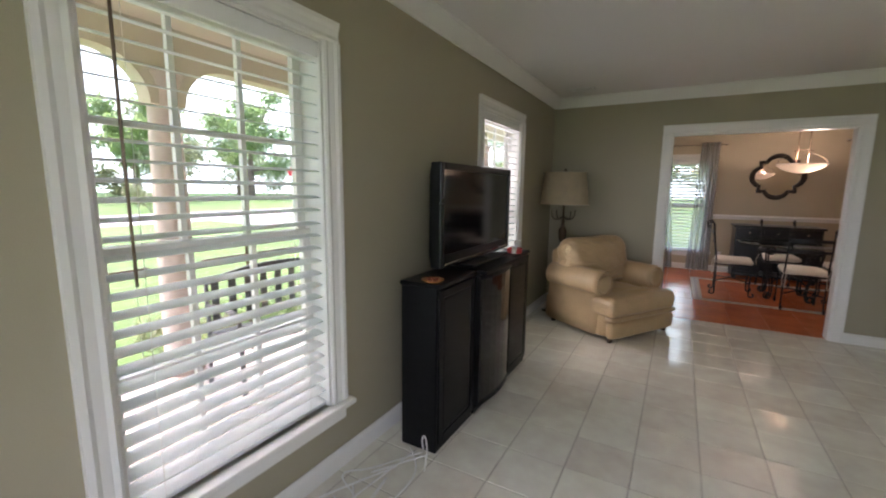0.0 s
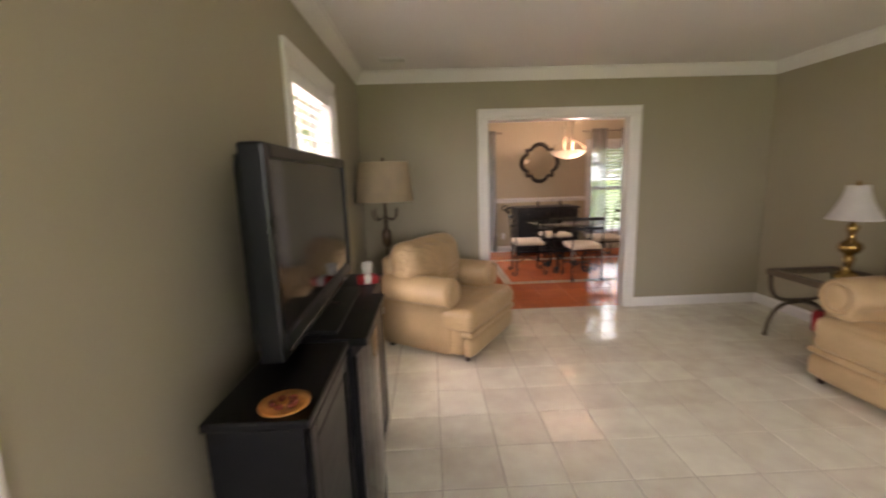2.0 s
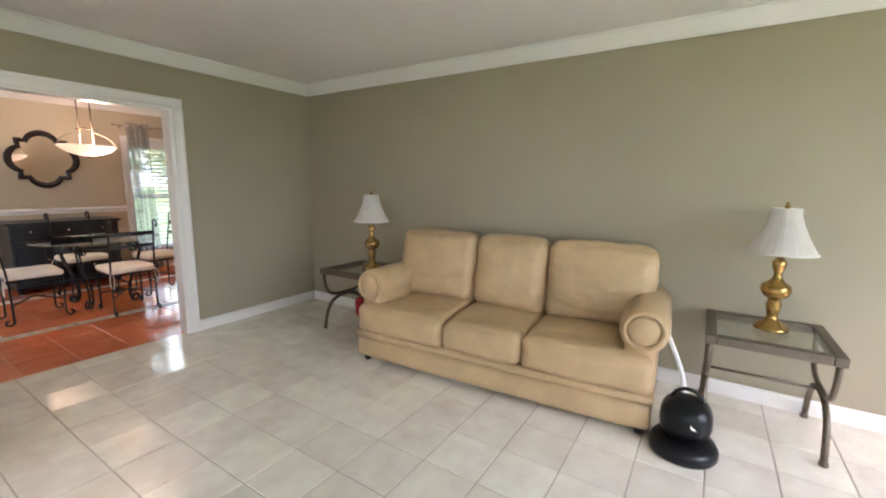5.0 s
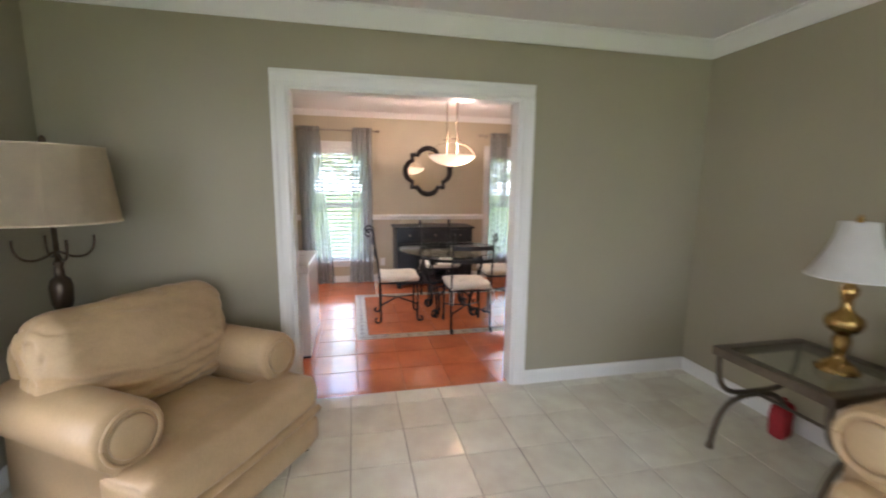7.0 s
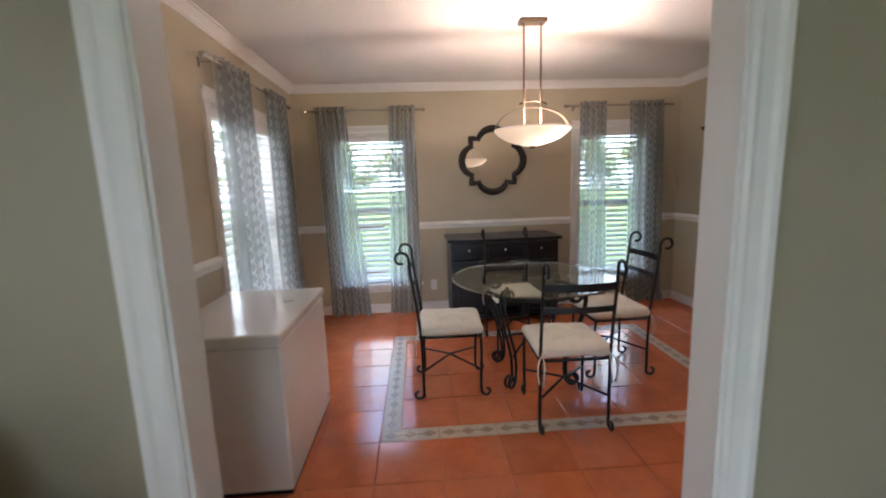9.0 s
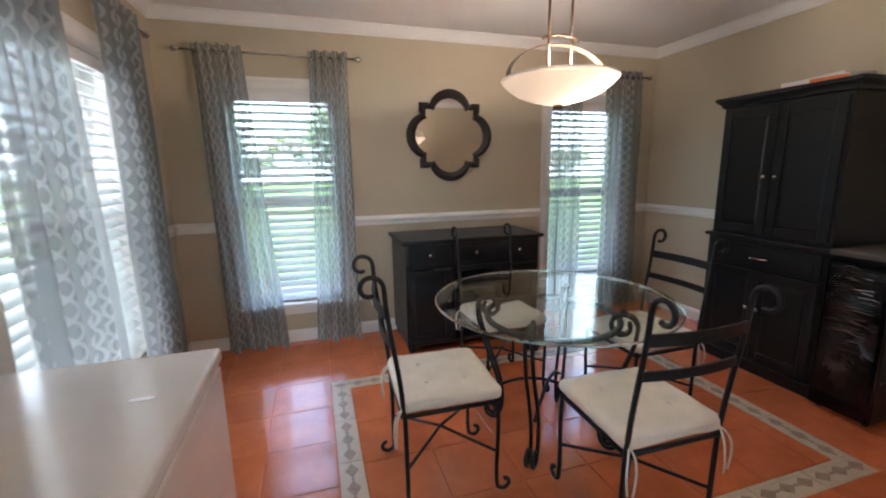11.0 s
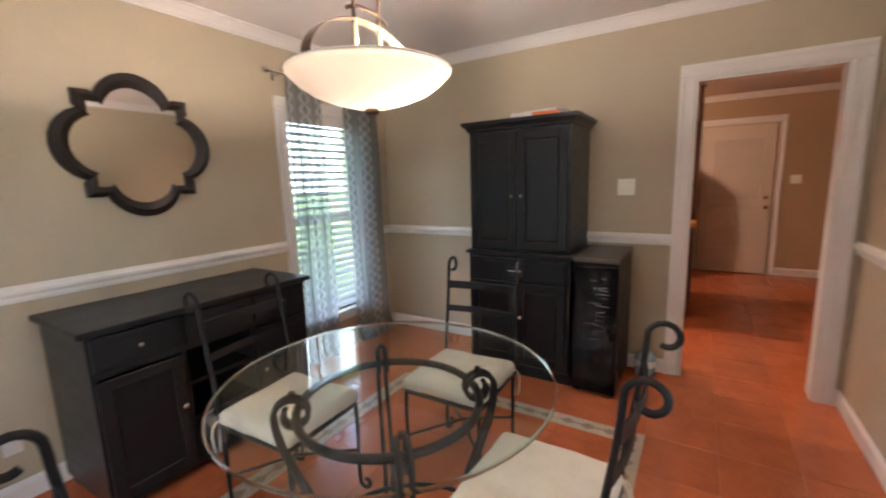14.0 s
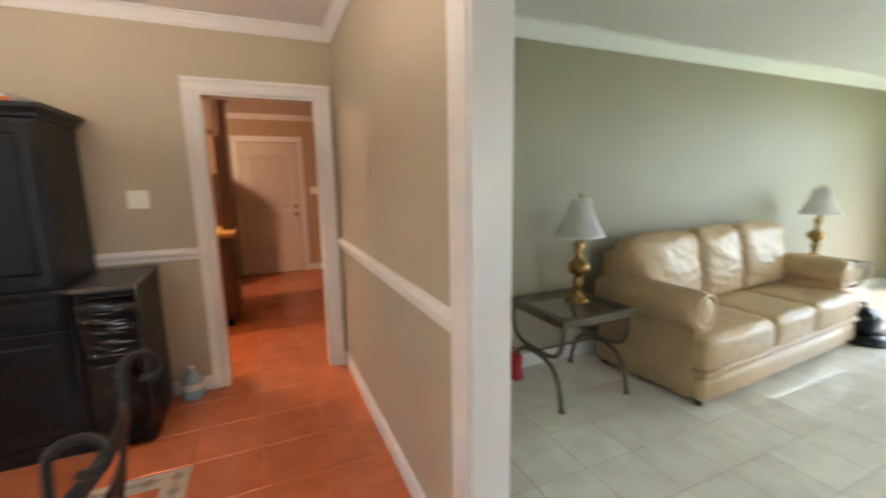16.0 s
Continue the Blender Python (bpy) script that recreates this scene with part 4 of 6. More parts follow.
def panel_door(name, parent, x, y0, y1, z0, z1, face, material, frame=0.045, rec=0.008, t=0.018):
    """A framed panel door in a plane of constant x, proud of it towards the sign of face."""
    bm = bmesh.new()
    lo, hi = sorted((x, x + face * t))
    for r in ((y0, y0 + frame, z0, z1), (y1 - frame, y1, z0, z1), (y0 + frame, y1 - frame, z0, z0 + frame), (y0 + frame, y1 - frame, z1 - frame, z1)):
        box(bm, lo, hi, *r, bev=0.003, segs=1)
    d = part(name, bm, material, parent)
    lo, hi = sorted((x, x + face * (t - rec)))
    pn = B(lo, hi, y0 + frame, y1 - frame, z0 + frame, z1 - frame)
    f = max(pn.faces, key=lambda q: q.calc_center_median().x * face)
    out = bmesh.ops.inset_region(pn, faces=[f], thickness=0.022, depth=0.0)
    bmesh.ops.translate(pn, verts=f.verts, vec=(face * 0.005, 0, 0))
    part("door_panel", pn, material, d)
    return d


def knob(parent, place, way, r=0.014):
    k = L([(r * 0.5, 0), (r * 0.4, 0.008), (r, 0.016), (r * 0.95, 0.024), (r * 0.4, 0.028)], segs=14)
    ang = {"-x": (0, -90, 0), "x": (0, 90, 0), "-y": (90, 0, 0)}[way]
    part("knob", moved(k, pose(*place, *ang)), NICKEL, parent, "small nickel knob", smooth=True)


def tv_cabinets():
    for y0, y1, lab in ((-3.45, -3.0, "black side cabinet with a plate on top"), (-2.44, -2.0, "black side cabinet below the television")):
        c = thing("side_cabinet", lab, "cabinet", (0, 0, 0), 0, "black television cabinets")
        part("body", B(0.155, 0.375, y0, y1 - 0.002, 0.0, 0.915, bev=0.004), BLACKWOOD, c)
        part("top", B(0.148, 0.395, y0 - 0.008, y1 - 0.002, 0.916, 0.94, bev=0.006), BLACKWOOD, c)
        panel_door("door", c, 0.376, y0 + 0.01, y1 - 0.012, 0.05, 0.905, 1, BLACKWOOD, t=0.014)
    c = thing("media_cabinet", "black media cabinet with a smoked glass door", "cabinet", (0, 0, 0), 0, "black television cabinets")
    y0, y1 = -2.998, -2.444
    part("body", B(0.155, 0.40, y0, y1, 0.05, 0.915, bev=0.004), BLACKWOOD, c)
    part("plinth", B(0.17, 0.38, y0 + 0.02, y1 - 0.02, 0.0, 0.05), BLACKWOOD, c)
    part("top", B(0.148, 0.455, y0 - 0.0, y1, 0.916, 0.945, bev=0.006), BLACKWOOD, c)
    fr = bmesh.new()
    n = 8
    bow = [0.405 + 0.04 * (1 - (2 * i / n - 1) ** 2) for i in range(n + 1)]
    ys = [y0 + 0.004 + (y1 - y0 - 0.008) * i / n for i in range(n + 1)]
    outer = list(zip(bow, ys)) + [(x - 0.016, y) for x, y in reversed(list(zip(bow, ys)))]
    prism(fr, outer, 0.06, 0.09, "z")
    prism(fr, outer, 0.88, 0.91, "z")
    for yy, xx in ((ys[0], bow[0]), (ys[-1] - 0.028, bow[-1])):
        box(fr, xx - 0.014, xx + 0.010, yy, yy + 0.028, 0.09, 0.88)
    d = part("door", fr, BLACKWOOD, c, "bowed black door frame")
    gl = bmesh.new()
    prism(gl, [(x - 0.003, y) for x, y in zip(bow, ys)] + [(x - 0.009, y) for x, y in reversed(list(zip(bow, ys)))], 0.09, 0.88, "z")
    part("glass", gl, DARKGLASS, d, "smoked dark glass", smooth=False)


tv_cabinets()


def television():
    t = thing("television", "flat black television standing on the cabinets", "television", (0.215, -2.66, 0.945), 91)
    w, h, z = 1.125, 0.605, 0.022
    part("back_shell", moved(cushion(w - 0.04, 0.07, h - 0.04, 0.03), pose(0, 0.028, z + h / 2)), BLACKPLASTIC, t, smooth=True)
    fr = bmesh.new()
    b, low = 0.042, 0.075
    for r in ((-w / 2, -w / 2 + b, z, z + h), (w / 2 - b, w / 2, z, z + h), (-w / 2 + b, w / 2 - b, z, z + low), (-w / 2 + b, w / 2 - b, z + h - b, z + h)):
        box(fr, r[0], r[1], -0.04, 0.03, r[2], r[3], bev=0.009)
    part("bezel", fr, BLACKPLASTIC, t)
    part("screen", B(-w / 2 + b, w / 2 - b, -0.030, 0.0, z + low, z + h - b), SCREEN, t, "dark glossy screen")
    part("trim_strip", B(-w / 2 + 0.05, w / 2 - 0.05, -0.044, -0.039, z + 0.016, z + 0.028, bev=0.001), NICKEL, t, "silver strip along the lower edge")
    part("neck", B(-0.09, 0.09, -0.0, 0.05, 0.012, z + 0.03, bev=0.006), BLACKPLASTIC, t)
    part("stand", B(-0.30, 0.30, -0.13, 0.06, 0.0, 0.016, bev=0.006), BLACKPLASTIC, t)


television()

pl = thing("plate", "small round orange plate holding dark trinkets", "plate", (0.322, -3.40, 0.94))
part("dish", L([(0.036, 0), (0.038, 0.004), (0.058, 0.011), (0.060, 0.015), (0.036, 0.008), (0.01, 0.007)], segs=28), PLATE, pl, smooth=True)
for i in range(6):
    a = i * 1.1
    part("trinket", moved(cushion(0.02, 0.016, 0.012, 0.005, cuts=2), pose(0.022 * math.cos(a) * (1 + 0.3 * (i % 2)), 0.022 * math.sin(a), 0.015, 0, 0, 40 * i)), FOOD, pl, smooth=True)
cup = thing("cup", "small white paper cup on the cabinet", "cup", (0.33, -2.12, 0.94))
part("wall", L([(0.020, 0), (0.022, 0.002), (0.028, 0.085), (0.026, 0.085), (0.020, 0.006)], segs=20), PAPER, cup, smooth=True)
part("rim", T(arc((0, 0, 0.085), 0.027, 0, 360, 24, "xy"), 0.002, segs=5), PAPER, cup)
bx = thing("tissue_pack", "red and white soft pack on the cabinet", "pack", (0.35, -2.24, 0.94), 12)
part("wrap", moved(cushion(0.11, 0.07, 0.045, 0.012, puff=0.006, cuts=4), pose(0, 0, 0.0225)), REDCLOTH, bx, smooth=True)
part("label_band", moved(cushion(0.05, 0.072, 0.047, 0.012, puff=0.006, cuts=4), pose(0, 0, 0.024)), PAPER, bx, smooth=True)

cords = thing("power_cords", "tangle of white cords on the tiles", "cable", (0, 0, 0))
rc = random.Random(4)
for i in range(5):
    pts = [(0.27 + 0.04 * i - 0.08, -3.47, 0.006)]
    for k in range(5):
        pts.append((rc.uniform(0.05, 0.42), rc.uniform(-4.25, -3.58), 0.006 + 0.012 * rc.random() * (1 + i % 3)))
    dense = []
    for a in range(len(pts) - 1):
        p0, p1, p2, p3 = [Vector(pts[max(0, min(len(pts) - 1, a + o))]) for o in (-1, 0, 1, 2)]
        for s in range(7):
            u = s / 7
            dense.append(0.5 * (2 * p1 + (p2 - p0) * u + (2 * p0 - 5 * p1 + 4 * p2 - p3) * u * u + (3 * p1 - p0 - 3 * p2 + p3) * u ** 3))
    for p in dense:
        p.z = max(p.z, 0.005)
        p.x = max(p.x, 0.03)
    if i == 0:
        dense = bez((0.30, -3.45, 0.006), (0.30, -3.50, 0.16), (0.40, -3.52, 0.18), (0.40, -3.60, 0.006), 14)
    part("cord", T(dense, 0.0045, segs=6), CORD, cords, smooth=True)
part("plug", B(0.30, 0.335, -4.18, -4.14, 0, 0.026, bev=0.006), CORD, cords)


def vacuum():
    v = thing("canister_vacuum", "black canister vacuum with a pale hose, leaning beside the sofa", "vacuum cleaner", (3.39, -4.01, 0))
    part("base_ring", L([(0.155, 0.0), (0.165, 0.015), (0.165, 0.05), (0.15, 0.075), (0.10, 0.085)], segs=32), BLACKPLASTIC, v, smooth=True)
    part("drum", moved(cushion(0.25, 0.25, 0.23, 0.10, cuts=10), pose(0.03, 0.0, 0.185)), BLACKPLASTIC, v, smooth=True)
    part("badge", moved(L([(0.024, 0), (0.024, 0.004), (0.004, 0.005)], segs=18), pose(-0.085, -0.045, 0.20, 0, -78, 20)), NICKEL, v, "pale oval badge")
    part("carry_handle", T(arc((0.03, 0, 0.27), 0.075, 10, 170, 14, "yz"), 0.010, segs=8), BLACKPLASTIC, v, smooth=True)
    part("hose", T(bez((0.10, 0.02, 0.24), (0.16, 0.02, 0.36), (0.17, 0.06, 0.42), (0.13, 0.13, 0.60), 14), 0.013, segs=10), CORD, v, "pale grey plastic hose", smooth=True)
    for a in (40, 140, 270):
        part("caster", moved(L([(0.018, 0), (0.02, 0.006), (0.018, 0.012)], segs=12), pose(0.13 * math.cos(radians(a)), 0.13 * math.sin(radians(a)), 0.001)), RUBBER, v)


vacuum()
bag = thing("red_bag", "small red fabric bag on the floor beneath the end table", "bag", (4.12, -0.92, 0), 15)
part("pouch", moved(cushion(0.12, 0.09, 0.20, 0.03, wrinkle=0.02, seed=5), pose(0, 0, 0.10)), REDCLOTH, bag, smooth=True)
part("strap", T(arc((0, 0, 0.19), 0.045, 0, 180, 10, "xz"), 0.006, segs=6), REDCLOTH, bag, smooth=True)
vent = thing("ceiling_vent", "small white ceiling air vent near the window wall", "vent", (0.40, -0.45, H_C))
part("frame", boxes([(-0.13, 0.13, -0.07, -0.052, -0.010, -0.001), (-0.13, 0.13, 0.052, 0.07, -0.010, -0.001), (-0.13, -0.112, -0.051, 0.051, -0.010, -0.001), (0.112, 0.13, -0.051, 0.051, -0.010, -0.001)]), TRIM, vent)
for i in range(6):
    part("slat", moved(B(-0.112, 0.112, -0.007, 0.007, -0.001, 0.001), pose(0, -0.042 + 0.017 * i, -0.006, 30)), TRIM, vent)


# ---- dining room ----
def scroll(c, r0, r1, a0, a1, plane, n=18):
    return arc(c, r0, a0, a1, n, plane, rr=r1)


def dining_chair():
    """Iron chair; local +y is its front, the seat's middle stands over the origin."""
    c = thing("dining_chair", "black wrought iron dining chair with a cream cushion", "chair", (0, 0, 0), 0, "chairs round the glass table")
    w, d = 0.20, 0.20
    r = 0.0095
    for s in (-1, 1):
        x = s * w
        back = [(x, -d + 0.01, 0.02)] + bez((x, -d + 0.01, 0.03), (x, -d + 0.01, 0.25), (x, -d + 0.01, 0.45), (x, -d, 0.50), 6)[1:]
        back += bez((x, -d, 0.50), (x, -d - 0.015, 0.68), (x, -d - 0.05, 0.82), (x, -d - 0.055, 0.96), 8)[1:]
        # the post's top curls back and round into a scroll
        top = scroll((x, -d - 0.105, 0.965), 0.05, 0.026, 0, 300, "yz", 22)
        part("back_post", T(back + top[1:], r, segs=8), IRON, c, smooth=True)
        foot = scroll((x, -d - 0.025, 0.04), 0.035, 0.018, 0, -270, "yz", 14)
        part("back_foot", T(foot, r * 0.95, segs=7), IRON, c, smooth=True)
        fl = [(x * 0.98, d - 0.02, 0.44), (x * 0.98, d, 0.42)] + bez((x * 0.98, d, 0.40), (x * 0.98, d + 0.012, 0.28), (x * 0.98, d - 0.01, 0.15), (x * 0.98, d, 0.05), 7)
        fl += scroll((x * 0.98, d + 0.034, 0.045), 0.034, 0.016, 180, 460, "yz", 16)[1:]
        part("front_leg", T(fl, r, segs=8), IRON, c, smooth=True)
        part("seat_rail", T([(x, -d, 0.435), (x * 0.98, d, 0.435)], r, segs=8), IRON, c, smooth=True)
        part("stretcher", T([(x, -d + 0.01, 0.20), (0, 0.0, 0.235), (-x * 0.98, d, 0.20)], 0.007, segs=7), IRON, c, smooth=True)
    for y in (-d, d):
        part("seat_rail", T([(-w, y, 0.435), (w, y, 0.435)], r, segs=8), IRON, c, smooth=True)
    for z, y, hh in ((0.865, -d - 0.053, 0.042), (0.735, -d - 0.03, 0.034)):
        bm = bmesh.new()
        pts = [(-w + 2 * w * i / 10, y - 0.022 * (1 - (i / 5 - 1) ** 2), z) for i in range(11)]
        lo = []
        for p in pts:
            lo.append([bm.verts.new((p[0], p[1] + dy, p[2] + dz)) for dy, dz in ((-0.004, -hh / 2), (0.004, -hh / 2), (0.004, hh / 2), (-0.004, hh / 2))])
        for a, b in zip(lo, lo[1:]):
            for k in range(4):
                bm.faces.new((a[k], a[(k + 1) % 4], b[(k + 1) % 4], b[k]))
        bm.faces.new(lo[0][::-1])
        bm.faces.new(lo[-1])
        part("back_slat", bm, IRON, c)
    cu = cushion(0.43, 0.43, 0.065, 0.03, puff=0.014, wrinkle=0.006, seed=2.0, cuts=16)
    for v in cu.verts:
        for bx_, by_ in ((-0.085, -0.085), (0.085, -0.085), (-0.085, 0.085), (0.085, 0.085)):
            q = math.hypot(v.co.x - bx_, v.co.y - by_)
            if v.co.z > 0:
                v.co.z -= 0.016 * math.exp(-(q / 0.035) ** 2)
    seat = part("seat_cushion", moved(cu, pose(0, 0.005, 0.478)), CUSHION, c, "cream tufted cotton cushion", smooth=True)
    for bx_, by_ in ((-0.085, -0.085), (0.085, -0.085), (-0.085, 0.085), (0.085, 0.085)):
        part("button", moved(L([(0.010, 0), (0.010, 0.004), (0.004, 0.007)], segs=10), pose(bx_, by_ + 0.005, 0.506)), CUSHION, seat)
    for s in (-1, 1):
        tie = bez((s * 0.195, -0.2, 0.465), (s * 0.22, -0.235, 0.45), (s * 0.235, -0.235, 0.40), (s * 0.215, -0.232, 0.31), 10)
        part("tie", T(tie, 0.004, segs=5), CUSHION, seat, smooth=True)
        tie = bez((s * 0.195, -0.2, 0.465), (s * 0.18, -0.24, 0.44), (s * 0.19, -0.24, 0.38), (s * 0.195, -0.235, 0.30), 10)
        part("tie", T(tie, 0.004, segs=5), CUSHION, seat, smooth=True)
    return c


first = dining_chair()
first.matrix_world = pose(2.79, 1.30, 0, 0, 0, -1)
copy_thing(first, pose(2.125, 1.75, 0, 0, 0, -92))
copy_thing(first, pose(3.36, 1.90, 0, 0, 0, 91))
copy_thing(first, pose(2.745, 2.42, 0, 0, 0, 183))


def dining_table(place):
    t = thing("dining_table", "round glass table on a scrolled iron base", "table", place)
    top = part("tabletop", L([(0.580, 0.7405), (0.580, 0.7525)], segs=72), TABLEGLASS, t, "clear round glass top")
    top.visible_shadow = False
    edge = part("bevelled_edge", lathe(bmesh.new(), [(0.581, 0.740), (0.586, 0.742), (0.588, 0.7465), (0.586, 0.751), (0.581, 0.753)], segs=72, cap=False), EDGEGLASS, top, "greenish bevelled glass edge", smooth=True)
    edge.visible_shadow = False
    part("ring", T(arc((0, 0, 0.655), 0.325, 0, 360, 56, "xy"), 0.0155, segs=10), IRON, t, smooth=True)
    for i in range(4):
        a = 45 + 90 * i
        m = pose(0, 0, 0, 0, 0, a)
        for off in (-0.016, 0.016):
            pts = scroll((0.335, off, 0.655), 0.030, 0.066, 400, 0, "xz", 28)
            pts += bez((0.401, off, 0.655), (0.398, off, 0.50), (0.30, off * 1.2, 0.36), (0.268, off * 1.2, 0.22), 10)[1:]
            pts += bez((0.268, off * 1.2, 0.22), (0.25, off, 0.12), (0.255, off, 0.02), (0.306, off, 0.0142), 10)[1:]
            pts += scroll((0.31, off, 0.062), 0.048, 0.018, -95, 215, "xz", 18)[1:]
            part("leg", moved(T(pts, 0.0095, segs=8), m), IRON, t, smooth=True)
    for a in (45, 135):
        st_ = bez((-0.266, 0, 0.21), (-0.12, 0, 0.33), (0.12, 0, 0.33), (0.266, 0, 0.21), 14)
        part("stretcher", moved(T(st_, 0.009, segs=8), pose(0, 0, 0.004 if a == 45 else 0, 0, 0, a)), IRON, t, smooth=True)
    for i in range(4):
        m = pose(0, 0, 0, 0, 0, 45 + 90 * i)
        part("glass_bumper", moved(L([(0.012, 0.721), (0.012, 0.7375), (0.008, 0.7378)], segs=10, at=(0.335, 0, 0)), m), RUBBER, t)


dining_table((2.75, 1.85, 0))


def pendant(place):
    x, y = place
    p = thing("pendant_lamp", "lit alabaster bowl pendant on two brown rods", "lamp", (x, y, 0))
    bowl = lathe(bmesh.new(), [(0.012, 1.674), (0.06, 1.679), (0.13, 1.697), (0.19, 1.721), (0.228, 1.747), (0.255, 1.772), (0.263, 1.782), (0.261, 1.789), (0.253, 1.787)], segs=56, cap=False)
    shell = part("bowl", bowl, BOWL, p, "glowing cream alabaster glass bowl", smooth=True)
    part("bowl_rim", T(arc((0, 0, 1.787), 0.259, 0, 360, 56, "xy"), 0.005, segs=8), SHADE_W, shell, smooth=True)
    part("finial", L([(0.004, 1.655), (0.02, 1.658), (0.026, 1.668), (0.018, 1.676), (0.008, 1.678)], segs=18), LAMPMETAL, p, smooth=True)
    strap = bmesh.new()
    lo = []
    for i in range(25):
        a = radians(180 * i / 24)
        px, pz = 0.259 * math.cos(a), 1.785 + 0.15 * math.sin(a)
        lo.append([strap.verts.new((px * k, dy, 1.785 + (pz - 1.785) * k)) for k, dy in ((1.0, -0.019), (1.0, 0.019), (0.985, 0.019), (0.985, -0.019))])
    for a, b in zip(lo, lo[1:]):
        for k in range(4):
            strap.faces.new((a[k], a[(k + 1) % 4], b[(k + 1) % 4], b[k]))
    strap.faces.new(lo[0][::-1])
    strap.faces.new(lo[-1])
    part("strap", strap, LAMPMETAL, p, "flat bent metal strap")
    for s in (-1, 1):
        part("rod", T([(s * 0.058, 0, 1.766), (s * 0.058, 0, 2.478)], 0.0065, segs=10), LAMPMETAL, p, smooth=True)
    part("crossbar", B(-0.075, 0.075, -0.012, 0.012, 1.752, 1.766, bev=0.003), LAMPMETAL, p)
    part("canopy", B(-0.092, 0.092, -0.045, 0.045, 2.472, 2.4995, bev=0.006), LAMPMETAL, p)
    part("upper_strap", T(bez((-0.09, 0, 1.955), (-0.04, 0, 1.985), (0.04, 0, 1.985), (0.10, 0, 1.955), 10), 0.0035, segs=6, flat=2.0), LAMPMETAL, p, smooth=True)


pendant((2.752, 1.86))


def quatrefoil(scale, n=10):
    """Outline of the mirror: four round lobes with square corners between them."""
    h, r = 0.209, 0.189
    pts = []
    for k in range(4):
        rot = Matrix.Rotation(radians(90 * k), 2)
        seg = []
        for i in range(n + 1):
            a = radians(-72 + 144 * i / n)
            seg.append(Vector((h - 0.012 + r * math.cos(a) * 0.98, r * math.sin(a))))
        q = 0.268
        seg += [Vector((q, 0.194)), Vector((q, q)), Vector((0.194, q))]
        pts += [tuple((rot @ p) * scale) for p in seg]
    return pts


def mirror(place):
    m = thing("wall_mirror", "dark quatrefoil framed mirror on the beige wall", "mirror", place)
    out, inn = quatrefoil(1.0), quatrefoil(0.80)
    bm = bmesh.new()
    n = len(out)
    mid = [((a[0] + b[0]) / 2, (a[1] + b[1]) / 2) for a, b in zip(out, inn)]
    loops = [(out, -0.002), (out, -0.022), (mid, -0.038), (inn, -0.022), (inn, -0.008)]
    vs = [[bm.verts.new((p[0], y, p[1])) for p in ring] for ring, y in loops]
    for a, b in zip(vs, vs[1:]):
        for i in range(n):
            bm.faces.new((a[i], a[(i + 1) % n], b[(i + 1) % n], b[i]))
    bmesh.ops.recalc_face_normals(bm, faces=bm.faces)
    part("frame", bm, MIRRORFRAME, m, "dark espresso moulded frame")
    g = bmesh.new()
    prism(g, [(p[0] * 1.01, p[1] * 1.01) for p in inn], -0.010, -0.003, "y")
    part("mirror_glass", g, MIRROR, m, "clear mirror glass")


mirror((2.788, DY1, 1.676))


